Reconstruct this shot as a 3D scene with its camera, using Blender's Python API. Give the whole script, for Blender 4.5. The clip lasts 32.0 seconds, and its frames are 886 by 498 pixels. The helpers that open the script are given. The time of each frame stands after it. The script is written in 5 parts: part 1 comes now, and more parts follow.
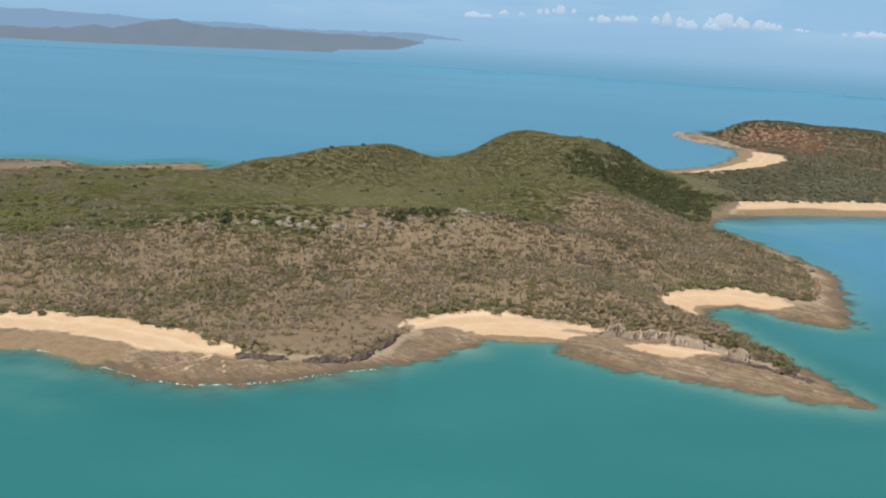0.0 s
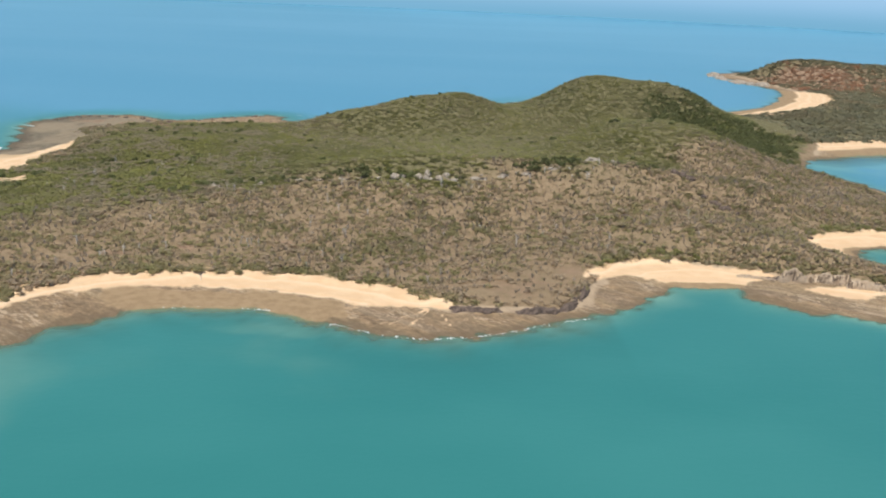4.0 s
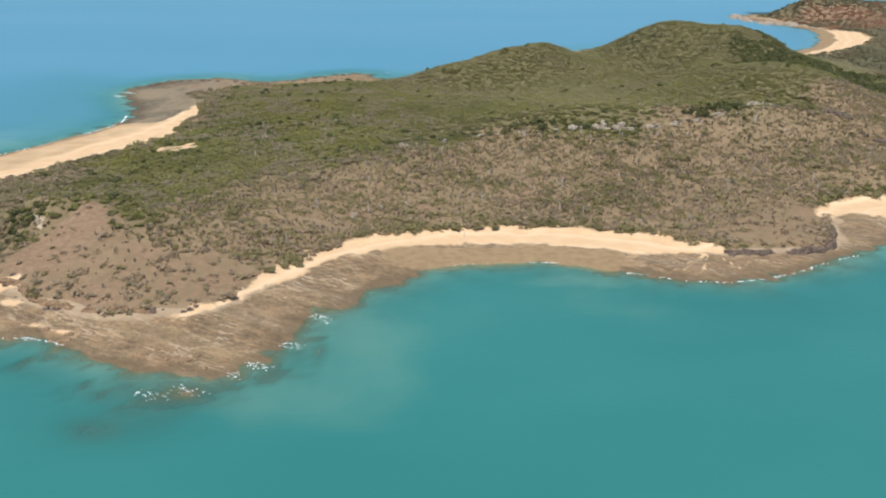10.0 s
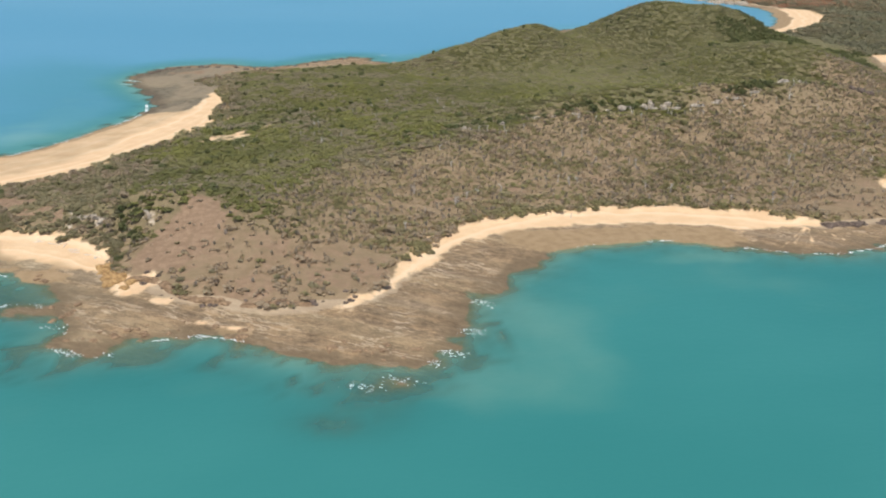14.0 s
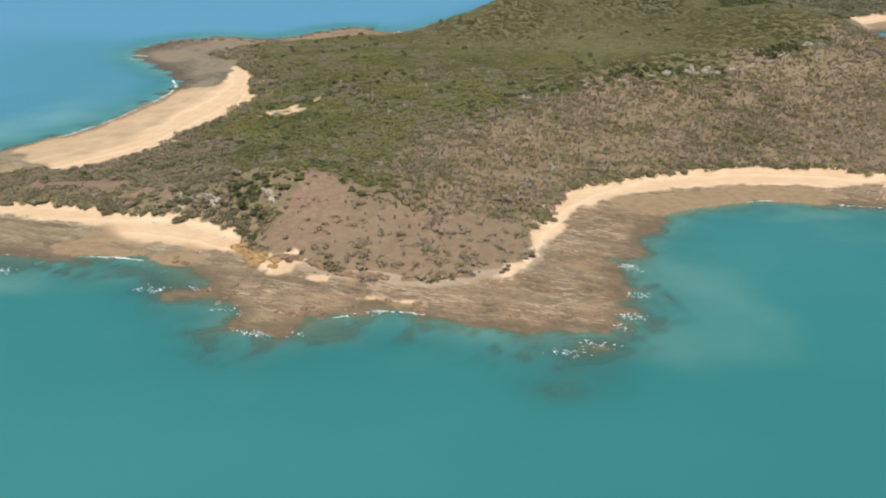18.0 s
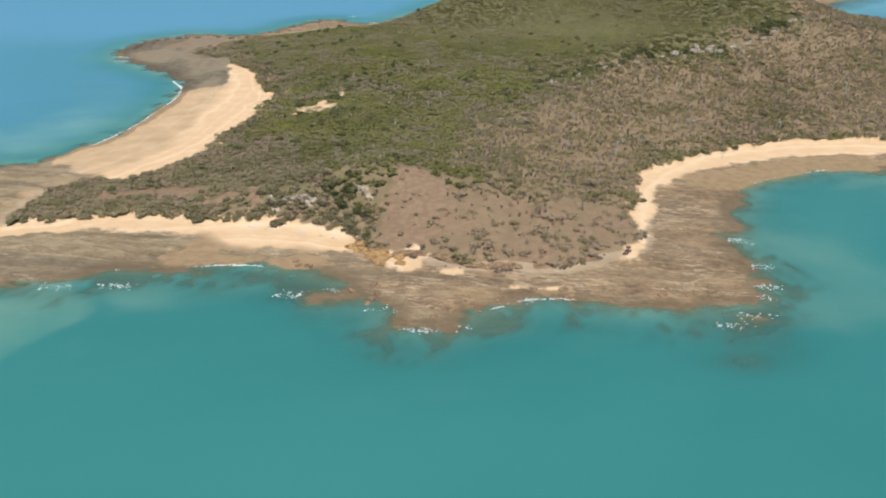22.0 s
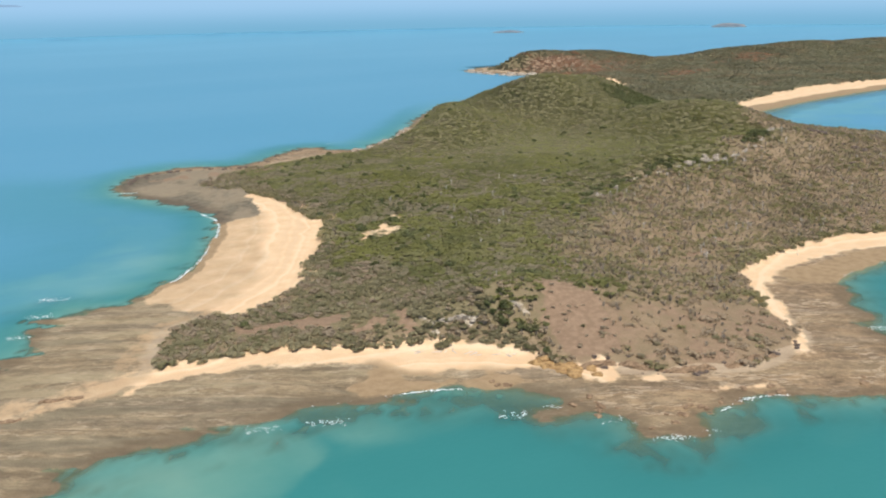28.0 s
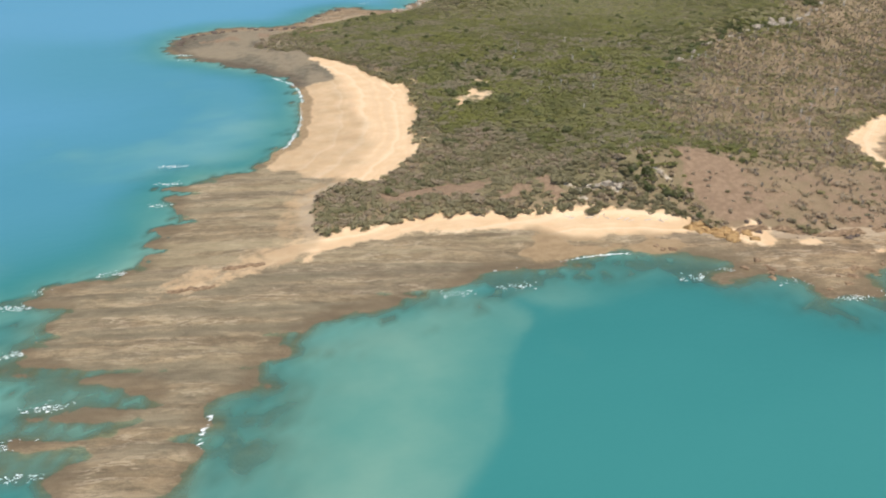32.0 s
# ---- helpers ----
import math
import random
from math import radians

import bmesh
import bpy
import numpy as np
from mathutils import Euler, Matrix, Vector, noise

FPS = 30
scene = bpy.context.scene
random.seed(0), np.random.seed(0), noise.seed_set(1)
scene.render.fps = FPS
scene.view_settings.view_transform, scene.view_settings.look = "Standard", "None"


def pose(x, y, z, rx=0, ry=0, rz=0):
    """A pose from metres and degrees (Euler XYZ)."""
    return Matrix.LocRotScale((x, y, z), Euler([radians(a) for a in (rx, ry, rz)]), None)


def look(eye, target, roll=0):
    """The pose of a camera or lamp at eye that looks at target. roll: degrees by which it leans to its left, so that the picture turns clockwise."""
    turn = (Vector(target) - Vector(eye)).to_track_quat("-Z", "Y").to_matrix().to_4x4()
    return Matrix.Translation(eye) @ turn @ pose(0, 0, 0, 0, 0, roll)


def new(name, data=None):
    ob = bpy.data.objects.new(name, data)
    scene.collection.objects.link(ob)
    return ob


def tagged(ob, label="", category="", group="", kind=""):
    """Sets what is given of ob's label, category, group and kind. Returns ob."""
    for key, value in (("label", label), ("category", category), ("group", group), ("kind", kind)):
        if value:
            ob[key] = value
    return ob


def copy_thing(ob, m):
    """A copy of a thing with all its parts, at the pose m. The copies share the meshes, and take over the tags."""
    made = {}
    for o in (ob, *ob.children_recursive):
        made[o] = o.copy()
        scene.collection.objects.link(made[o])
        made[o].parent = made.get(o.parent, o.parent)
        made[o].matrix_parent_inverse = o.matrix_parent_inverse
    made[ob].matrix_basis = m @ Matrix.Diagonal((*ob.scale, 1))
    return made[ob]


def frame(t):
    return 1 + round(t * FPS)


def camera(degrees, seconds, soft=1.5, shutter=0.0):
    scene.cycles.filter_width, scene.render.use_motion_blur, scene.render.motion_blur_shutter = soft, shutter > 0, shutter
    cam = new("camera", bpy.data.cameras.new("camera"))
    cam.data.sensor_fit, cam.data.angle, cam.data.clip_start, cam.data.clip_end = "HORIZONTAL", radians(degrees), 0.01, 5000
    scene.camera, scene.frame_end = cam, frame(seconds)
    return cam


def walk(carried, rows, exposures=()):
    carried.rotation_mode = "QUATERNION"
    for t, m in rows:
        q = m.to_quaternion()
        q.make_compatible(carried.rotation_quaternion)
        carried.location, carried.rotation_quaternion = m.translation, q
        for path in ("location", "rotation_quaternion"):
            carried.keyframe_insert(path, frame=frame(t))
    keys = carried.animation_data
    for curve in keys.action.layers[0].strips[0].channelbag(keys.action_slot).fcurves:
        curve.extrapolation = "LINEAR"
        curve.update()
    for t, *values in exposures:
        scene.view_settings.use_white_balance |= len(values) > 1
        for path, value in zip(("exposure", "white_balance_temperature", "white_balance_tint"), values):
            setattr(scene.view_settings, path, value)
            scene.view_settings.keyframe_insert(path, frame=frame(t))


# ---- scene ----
cam = camera(53.2, 32.0, soft=2.05)
# seconds, place of the eye in metres, turn in degrees
PATH = [
    (0, -0.00, 0.00, 160.00, 76.536, -3.275, 0.829),
    (0.5, -15.09, -1.02, 161.54, 76.105, -3.557, 0.882),
    (1, -30.01, -2.15, 162.61, 75.628, -3.793, 0.618),
    (1.5, -44.68, -3.28, 163.10, 74.436, -3.702, 0.254),
    (2, -59.18, -4.40, 163.09, 72.069, -2.651, -0.351),
    (2.5, -73.58, -5.45, 162.71, 72.938, -2.712, -0.525),
    (3, -87.83, -6.24, 162.15, 73.778, -2.604, -0.604),
    (3.5, -101.89, -6.77, 161.59, 73.541, -2.477, -0.694),
    (5.5, -157.33, -7.73, 159.67, 71.607, -1.914, -1.311),
    (6, -171.30, -7.90, 159.33, 71.623, -1.882, -1.381),
    (6.5, -185.37, -8.02, 159.05, 71.242, -1.716, -1.674),
    (7, -199.52, -8.06, 158.84, 70.752, -1.523, -1.942),
    (7.5, -213.71, -8.02, 158.66, 70.590, -1.395, -2.227),
    (8, -227.87, -7.87, 158.50, 70.335, -1.203, -2.590),
    (8.5, -241.96, -7.65, 158.36, 70.041, -1.060, -3.088),
    (9, -255.96, -7.38, 158.21, 69.978, -0.951, -3.596),
    (9.5, -269.80, -7.01, 158.08, 70.006, -0.809, -4.175),
    (10, -283.60, -6.47, 157.98, 70.131, -0.690, -4.783),
    (10.5, -297.35, -5.71, 157.92, 70.656, -0.844, -5.814),
    (11, -310.93, -4.70, 158.12, 69.978, -0.170, -7.073),
    (11.5, -324.39, -3.50, 158.33, 69.483, -0.021, -7.747),
    (12, -337.74, -2.13, 158.53, 69.517, -0.090, -8.335),
    (12.5, -350.99, -0.62, 158.75, 69.656, -0.186, -8.981),
    (13, -364.13, 1.06, 158.94, 69.686, -0.424, -9.616),
    (13.5, -377.18, 2.87, 159.04, 69.356, -0.611, -10.297),
    (14, -390.12, 4.81, 159.08, 69.016, -0.826, -10.859),
    (14.5, -402.87, 6.87, 159.12, 68.582, -0.877, -11.432),
    (16.5, -452.69, 15.80, 159.47, 67.686, -0.992, -14.156),
    (17, -464.96, 18.32, 159.52, 67.395, -0.886, -14.964),
    (17.5, -477.10, 21.11, 159.53, 67.381, -0.816, -15.716),
    (18, -489.10, 24.14, 159.48, 67.110, -0.787, -16.466),
    (18.5, -501.05, 27.44, 159.46, 66.707, -0.642, -17.335),
    (19, -512.97, 31.00, 159.46, 66.366, -0.464, -18.267),
    (19.5, -524.82, 34.77, 159.49, 66.191, -0.276, -19.146),
    (20, -536.55, 38.74, 159.58, 66.426, -0.191, -19.911),
    (20.5, -548.18, 42.86, 159.76, 66.756, -0.015, -20.903),
    (21, -559.78, 47.11, 160.03, 66.766, 0.080, -21.917),
    (21.5, -571.37, 51.47, 160.33, 66.537, 0.060, -22.979),
    (22, -582.94, 55.97, 160.59, 66.403, 0.049, -23.958),
    (22.5, -594.41, 60.61, 160.73, 66.027, -0.020, -24.801),
    (23, -605.69, 65.43, 160.74, 66.077, -0.086, -25.633),
    (23.5, -616.77, 70.40, 160.65, 66.865, -0.092, -26.531),
    (24, -627.58, 75.57, 160.51, 68.275, -0.199, -27.679),
    (24.5, -638.10, 80.94, 160.35, 69.384, -0.153, -28.900),
    (25, -648.42, 86.62, 160.18, 70.367, -0.032, -29.993),
    (25.5, -658.55, 92.62, 159.99, 71.209, 0.093, -30.742),
    (27.5, -698.33, 117.68, 159.38, 73.819, 0.719, -33.291),
    (28, -708.09, 123.95, 159.41, 74.138, 0.867, -33.716),
    (28.5, -717.73, 130.17, 159.60, 74.270, 1.043, -34.025),
    (29, -727.32, 136.29, 159.93, 74.126, 1.120, -34.218),
    (29.5, -736.94, 142.32, 160.36, 73.644, 1.148, -34.352),
    (30, -746.64, 148.32, 160.94, 72.508, 1.090, -34.483),
    (30.5, -756.44, 154.36, 161.57, 69.904, 0.734, -34.635),
    (31, -766.35, 160.55, 162.24, 68.101, 0.450, -34.950),
    (31.5, -776.33, 166.83, 162.91, 66.746, 0.180, -35.581),
    (32, -786.31, 173.14, 163.61, 65.273, 0.039, -36.387),
]
walk(cam, [(t, pose(x, y, z, rx, ry, rz)) for t, x, y, z, rx, ry, rz in PATH], exposures=[(0.0, -0.11), (1.5, 0.14), (14.0, 0.14), (18.0, 0.06), (23.0, 0.06), (27.0, 0.18), (32.0, 0.18)])

# ---- sky, sun ----
SUN_EL, SUN_AZ = 66.0, 200.0    # degrees up, and round from +y towards +x
world = bpy.data.worlds.new("sky")
scene.world = world
world.use_nodes = True
wn = world.node_tree.nodes
wl = world.node_tree.links
wn.clear()
sky = wn.new("ShaderNodeTexSky")
sky.sky_type, sky.sun_disc = "NISHITA", False
sky.sun_elevation, sky.sun_rotation = radians(SUN_EL), radians(SUN_AZ)
sky.altitude, sky.air_density, sky.dust_density, sky.ozone_density = 150.0, 0.6, 0.05, 2.0
bg = wn.new("ShaderNodeBackground")
bg.inputs["Strength"].default_value = 0.105
wo = wn.new("ShaderNodeOutputWorld")
tone = wn.new("ShaderNodeMix")
tone.data_type, tone.blend_type = "RGBA", "MULTIPLY"
tone.inputs["Factor"].default_value = 1.0
tone.inputs[7].default_value = (0.97, 0.98, 1.03, 1)
wl.new(sky.outputs[0], tone.inputs[6])
wl.new(tone.outputs[2], bg.inputs["Color"])
wl.new(bg.outputs[0], wo.inputs["Surface"])
sun_data = bpy.data.lights.new("sun", "SUN")
sun_data.energy, sun_data.angle, sun_data.color = 4.2, radians(0.6), (1.0, 0.938, 0.86)
sun = new("sun", sun_data)
sun_way = Vector((math.sin(radians(SUN_AZ)) * math.cos(radians(SUN_EL)), math.cos(radians(SUN_AZ)) * math.cos(radians(SUN_EL)), math.sin(radians(SUN_EL))))
sun.matrix_world = look(sun_way * 900, (0, 0, 0))
scene.view_settings.exposure = 0.0


# ---- materials ----
class Nodes:
    """A short way to write a node material."""

    def __init__(self, name):
        self.m = bpy.data.materials.new(name)
        self.m.use_nodes = True
        self.t = self.m.node_tree
        self.t.nodes.clear()
        self.out = self.t.nodes.new("ShaderNodeOutputMaterial")
        self.place = self.t.nodes.new("ShaderNodeNewGeometry").outputs["Position"]

    def put(self, socket, value):
        if isinstance(value, bpy.types.NodeSocket):
            self.t.links.new(value, socket)
        elif isinstance(value, tuple) and len(value) == 3 and socket.type == "RGBA":
            socket.default_value = (*value, 1)
        else:
            socket.default_value = value

    def attr(self, name):
        n = self.t.nodes.new("ShaderNodeAttribute")
        n.attribute_name = name
        return n.outputs["Fac"]

    def noise(self, size, detail=3.0, rough=0.55, stretch=None, seed=0.0, turn=0.0):
        """Noise between 0 and 1 whose blots are about size metres."""
        mp = self.t.nodes.new("ShaderNodeMapping")
        s = 1.0 / size
        mp.inputs["Scale"].default_value = tuple(s * k for k in (stretch or (1, 1, 1)))
        mp.inputs["Location"].default_value = (seed, seed * 1.7, seed * 0.3)
        place = self.place
        if turn:
            rt = self.t.nodes.new("ShaderNodeVectorRotate")
            rt.rotation_type = "Z_AXIS"
            rt.inputs["Angle"].default_value = radians(turn)
            self.t.links.new(place, rt.inputs["Vector"])
            place = rt.outputs[0]
        self.t.links.new(place, mp.inputs["Vector"])
        n = self.t.nodes.new("ShaderNodeTexNoise")
        n.inputs["Scale"].default_value, n.inputs["Detail"].default_value, n.inputs["Roughness"].default_value = 1.0, detail, rough
        self.t.links.new(mp.outputs[0], n.inputs["Vector"])
        return n.outputs["Fac"]

    def math(self, op, a, b=0.0, clamp=False):
        n = self.t.nodes.new("ShaderNodeMath")
        n.operation, n.use_clamp = op, clamp
        self.put(n.inputs[0], a), self.put(n.inputs[1], b)
        return n.outputs[0]

    def ramp(self, value, lo, hi):
        """0 below lo, 1 above hi, smooth between."""
        n = self.t.nodes.new("ShaderNodeMapRange")
        n.interpolation_type = "SMOOTHSTEP"
        self.put(n.inputs["Value"], value)
        n.inputs["From Min"].default_value, n.inputs["From Max"].default_value = lo, hi
        return n.outputs["Result"]

    def mix(self, fac, a, b):
        n = self.t.nodes.new("ShaderNodeMix")
        n.data_type = "RGBA"
        self.put(n.inputs["Factor"], fac), self.put(n.inputs[6], a), self.put(n.inputs[7], b)
        return n.outputs[2]

    def bump(self, height, strength, distance):
        n = self.t.nodes.new("ShaderNodeBump")
        n.inputs["Strength"].default_value, n.inputs["Distance"].default_value = strength, distance
        self.put(n.inputs["Height"], height)
        return n.outputs[0]

    def surface(self, colour, roughness=0.9, normal=None, specular=0.3, **more):
        n = self.t.nodes.new("ShaderNodeBsdfPrincipled")
        self.put(n.inputs["Base Color"], colour), self.put(n.inputs["Roughness"], roughness)
        n.inputs["Specular IOR Level"].default_value = specular
        if normal is not None:
            self.put(n.inputs["Normal"], normal)
        for key, value in more.items():
            self.put(n.inputs[key], value)
        return n.outputs[0]

    def done(self, shader):
        self.t.links.new(shader, self.out.inputs["Surface"])
        return self.m


def ground_material():
    n = Nodes("island_ground")
    fine, mid, big = n.noise(0.9, 4), n.noise(5, 4), n.noise(38, 3)
    # leaf litter and dry grass under the scrub
    litter = n.mix(n.ramp(mid, 0.3, 0.7), (0.226, 0.166, 0.098), (0.304, 0.228, 0.141))
    litter = n.mix(n.math("MULTIPLY", n.ramp(big, 0.42, 0.62), 0.5), litter, (0.246, 0.192, 0.114))
    litter = n.mix(n.attr("lush"), litter, n.mix(n.ramp(mid, 0.35, 0.65), (0.135, 0.126, 0.062), (0.182, 0.164, 0.085)))
    # bare reddish soil
    soil = n.mix(n.ramp(n.noise(3, 5), 0.35, 0.7), (0.242, 0.166, 0.106), (0.314, 0.220, 0.143))
    col = n.mix(n.ramp(n.math("ADD", n.attr("soil"), n.math("ADD", n.math("MULTIPLY", n.math("SUBTRACT", mid, 0.5), 0.9), n.math("MULTIPLY", n.math("SUBTRACT", n.noise(16, 5, 0.65, seed=51), 0.5), 1.5))), 0.3, 0.75), litter, soil)
    # rock shelf, in long ledges
    strata = n.noise(7, 5, 0.65, stretch=(0.07, 1.0, 1.0), turn=33)
    wide_strata = n.noise(20, 4, 0.6, stretch=(0.09, 1.0, 1.0), turn=33, seed=6)
    blot = n.noise(12, 5, 0.65, seed=4)
    grit = n.math("ADD", n.math("MULTIPLY", strata, 0.45), n.math("MULTIPLY", n.noise(4.5, 6, 0.72, stretch=(0.4, 1, 1), turn=33, seed=14), 0.55))
    rock = n.mix(n.ramp(grit, 0.40, 0.60), (0.225, 0.160, 0.096), (0.400, 0.298, 0.182))
    across = n.t.nodes.new("ShaderNodeSeparateXYZ")
    n.t.links.new(n.place, across.inputs[0])
    spit = n.ramp(across.outputs[0], -430.0, -540.0)
    rock = n.mix(n.math("MULTIPLY", n.math("SUBTRACT", 1.0, spit), 0.55), rock, n.mix(n.ramp(n.noise(3.4, 7, 0.78, stretch=(0.55, 1, 1), turn=33, seed=83), 0.40, 0.60), (0.115, 0.078, 0.046), (0.375, 0.265, 0.155)))
    rock = n.mix(n.math("MULTIPLY", n.ramp(blot, 0.45, 0.62), 0.55), rock, (0.385, 0.268, 0.152))
    rock = n.mix(n.math("MULTIPLY", n.ramp(wide_strata, 0.52, 0.62), 0.42), rock, n.mix(strata, (0.16, 0.125, 0.092), (0.29, 0.24, 0.185)))
    rock = n.mix(n.math("MULTIPLY", n.ramp(n.noise(9, 5, 0.7, stretch=(0.15, 1, 1), turn=33, seed=9), 0.56, 0.66), 0.55), rock, (0.135, 0.10, 0.07))
    rock = n.mix(n.math("MULTIPLY", n.ramp(n.noise(2.6, 5, 0.75, stretch=(0.4, 1, 1), turn=33, seed=2), 0.50, 0.66), 0.6), rock, (0.12, 0.090, 0.058))
    rock = n.mix(n.math("MULTIPLY", n.ramp(n.noise(5, 5, 0.7, seed=12), 0.55, 0.72), n.math("ADD", 0.25, n.attr("dust"))), rock, (0.58, 0.43, 0.275))
    vein = n.math("ABSOLUTE", n.math("SUBTRACT", n.noise(11, 4, 0.7, stretch=(0.22, 1, 1), turn=33, seed=31), 0.5))
    rock = n.mix(n.math("MULTIPLY", n.ramp(vein, 0.026, 0.006), n.math("MULTIPLY", n.ramp(n.noise(24, 3, seed=33), 0.42, 0.58), 0.65)), rock, (0.60, 0.48, 0.33))
    crack = n.math("ABSOLUTE", n.math("SUBTRACT", n.noise(6, 4, 0.7, stretch=(0.3, 1, 1), turn=33, seed=37), 0.5))
    rock = n.mix(n.math("MULTIPLY", n.ramp(crack, 0.035, 0.006), 0.5), rock, (0.10, 0.074, 0.050))
    band = n.noise(17, 5, 0.6, stretch=(0.07, 1, 1), turn=33, seed=41)
    rock = n.mix(n.math("MULTIPLY", n.ramp(band, 0.50, 0.60), n.math("ADD", 0.22, n.math("MULTIPLY", spit, 0.4))), rock, n.mix(grit, (0.290, 0.232, 0.135), (0.465, 0.378, 0.232)))
    rock = n.mix(n.math("MULTIPLY", n.ramp(band, 0.48, 0.40), n.math("ADD", 0.2, n.math("MULTIPLY", spit, 0.65))), rock, n.mix(grit, (0.115, 0.094, 0.064), (0.240, 0.195, 0.130)))
    rock = n.mix(n.math("MULTIPLY", spit, 0.38), rock, n.mix(n.ramp(grit, 0.38, 0.62), (0.128, 0.112, 0.072), (0.325, 0.282, 0.178)))
    edge = n.math("ADD", n.attr("tide"), n.math("MULTIPLY", n.math("SUBTRACT", n.noise(9, 5, 0.65, seed=21), 0.5), 1.6))
    rock = n.mix(n.math("MULTIPLY", n.ramp(edge, 1.0, 0.1), 0.7), rock, n.mix(grit, (0.105, 0.080, 0.050), (0.21, 0.155, 0.095)))
    rock = n.mix(n.math("MULTIPLY", n.ramp(n.math("ADD", n.attr("bleach"), n.math("MULTIPLY", n.math("SUBTRACT", n.noise(6, 6, 0.75, stretch=(0.5, 1, 1), turn=33, seed=23), 0.5), 2.2)), 0.35, 0.9), 0.72), rock, n.mix(grit, (0.36, 0.275, 0.185), (0.58, 0.465, 0.320)))
    col = n.mix(n.ramp(n.math("ADD", n.attr("rock"), n.math("MULTIPLY", n.math("SUBTRACT", fine, 0.5), 0.5)), 0.35, 0.65), col, rock)
    weed = n.mix(n.ramp(mid, 0.3, 0.7), (0.128, 0.110, 0.078), (0.205, 0.178, 0.126))
    weed = n.mix(n.ramp(n.noise(40, 4, 0.6, stretch=(0.5, 1, 1), turn=-60, seed=71), 0.46, 0.58), weed, n.mix(mid, (0.215, 0.175, 0.115), (0.31, 0.258, 0.178)))
    weed = n.mix(n.math("MULTIPLY", n.ramp(edge, 1.6, 0.3), 0.8), weed, n.mix(mid, (0.085, 0.068, 0.048), (0.15, 0.118, 0.082)))
    col = n.mix(n.ramp(n.math("ADD", n.attr("weed"), n.math("MULTIPLY", n.math("SUBTRACT", mid, 0.5), 0.6)), 0.4, 0.7), col, weed)
    col = n.mix(n.math("MULTIPLY", n.ramp(n.math("ADD", n.attr("soil"), n.math("MULTIPLY", n.math("SUBTRACT", mid, 0.5), 0.8)), 0.55, 0.85), 0.85), col, soil)
    # sand, with tide lines
    sand = n.mix(n.ramp(n.noise(11, 5, 0.6, seed=3), 0.3, 0.7), (0.69, 0.475, 0.272), (0.765, 0.57, 0.355))
    sand = n.mix(n.math("MULTIPLY", n.ramp(fine, 0.5, 0.8), 0.25), sand, (0.60, 0.42, 0.25))
    lines = n.t.nodes.new("ShaderNodeTexNoise")
    lines.noise_dimensions = "1D"
    lines.inputs["Scale"].default_value, lines.inputs["Detail"].default_value = 1.3, 4.0
    n.put(lines.inputs["W"], n.math("ADD", n.attr("tide"), n.math("MULTIPLY", n.noise(30, 3), 0.35)))
    sand = n.mix(n.math("MULTIPLY", n.ramp(lines.outputs["Fac"], 0.48, 0.60), 0.45), sand, (0.66, 0.47, 0.29))
    sand = n.mix(n.math("MULTIPLY", n.ramp(lines.outputs["Fac"], 0.48, 0.36), 0.5), sand, (0.81, 0.645, 0.44))
    wet = n.mix(n.ramp(mid, 0.3, 0.7), (0.285, 0.202, 0.114), (0.362, 0.262, 0.152))
    sand = n.mix(n.ramp(n.math("ADD", n.attr("wet"), n.math("MULTIPLY", n.math("SUBTRACT", n.noise(18, 4, 0.5), 0.5), 0.28)), 0.22, 0.78), sand, wet)
    col = n.mix(n.ramp(n.math("ADD", n.attr("sand"), n.math("MULTIPLY", n.math("SUBTRACT", n.noise(6, 6, 0.72), 0.5), 1.7)), 0.26, 0.74), col, sand)
    white = n.mix(n.ramp(fine, 0.3, 0.7), (0.34, 0.275, 0.195), (0.56, 0.49, 0.38))
    col = n.mix(n.ramp(n.math("ADD", n.attr("pale"), n.math("MULTIPLY", n.math("SUBTRACT", n.noise(3, 4), 0.5), 0.9)), 0.45, 0.6), col, white)
    relief = n.bump(n.math("ADD", n.math("ADD", grit, fine), n.math("MULTIPLY", n.noise(2.4, 5, 0.7, seed=2), 1.5)), 0.8, 0.5)
    return n.done(n.surface(col, 0.92, relief, 0.15))


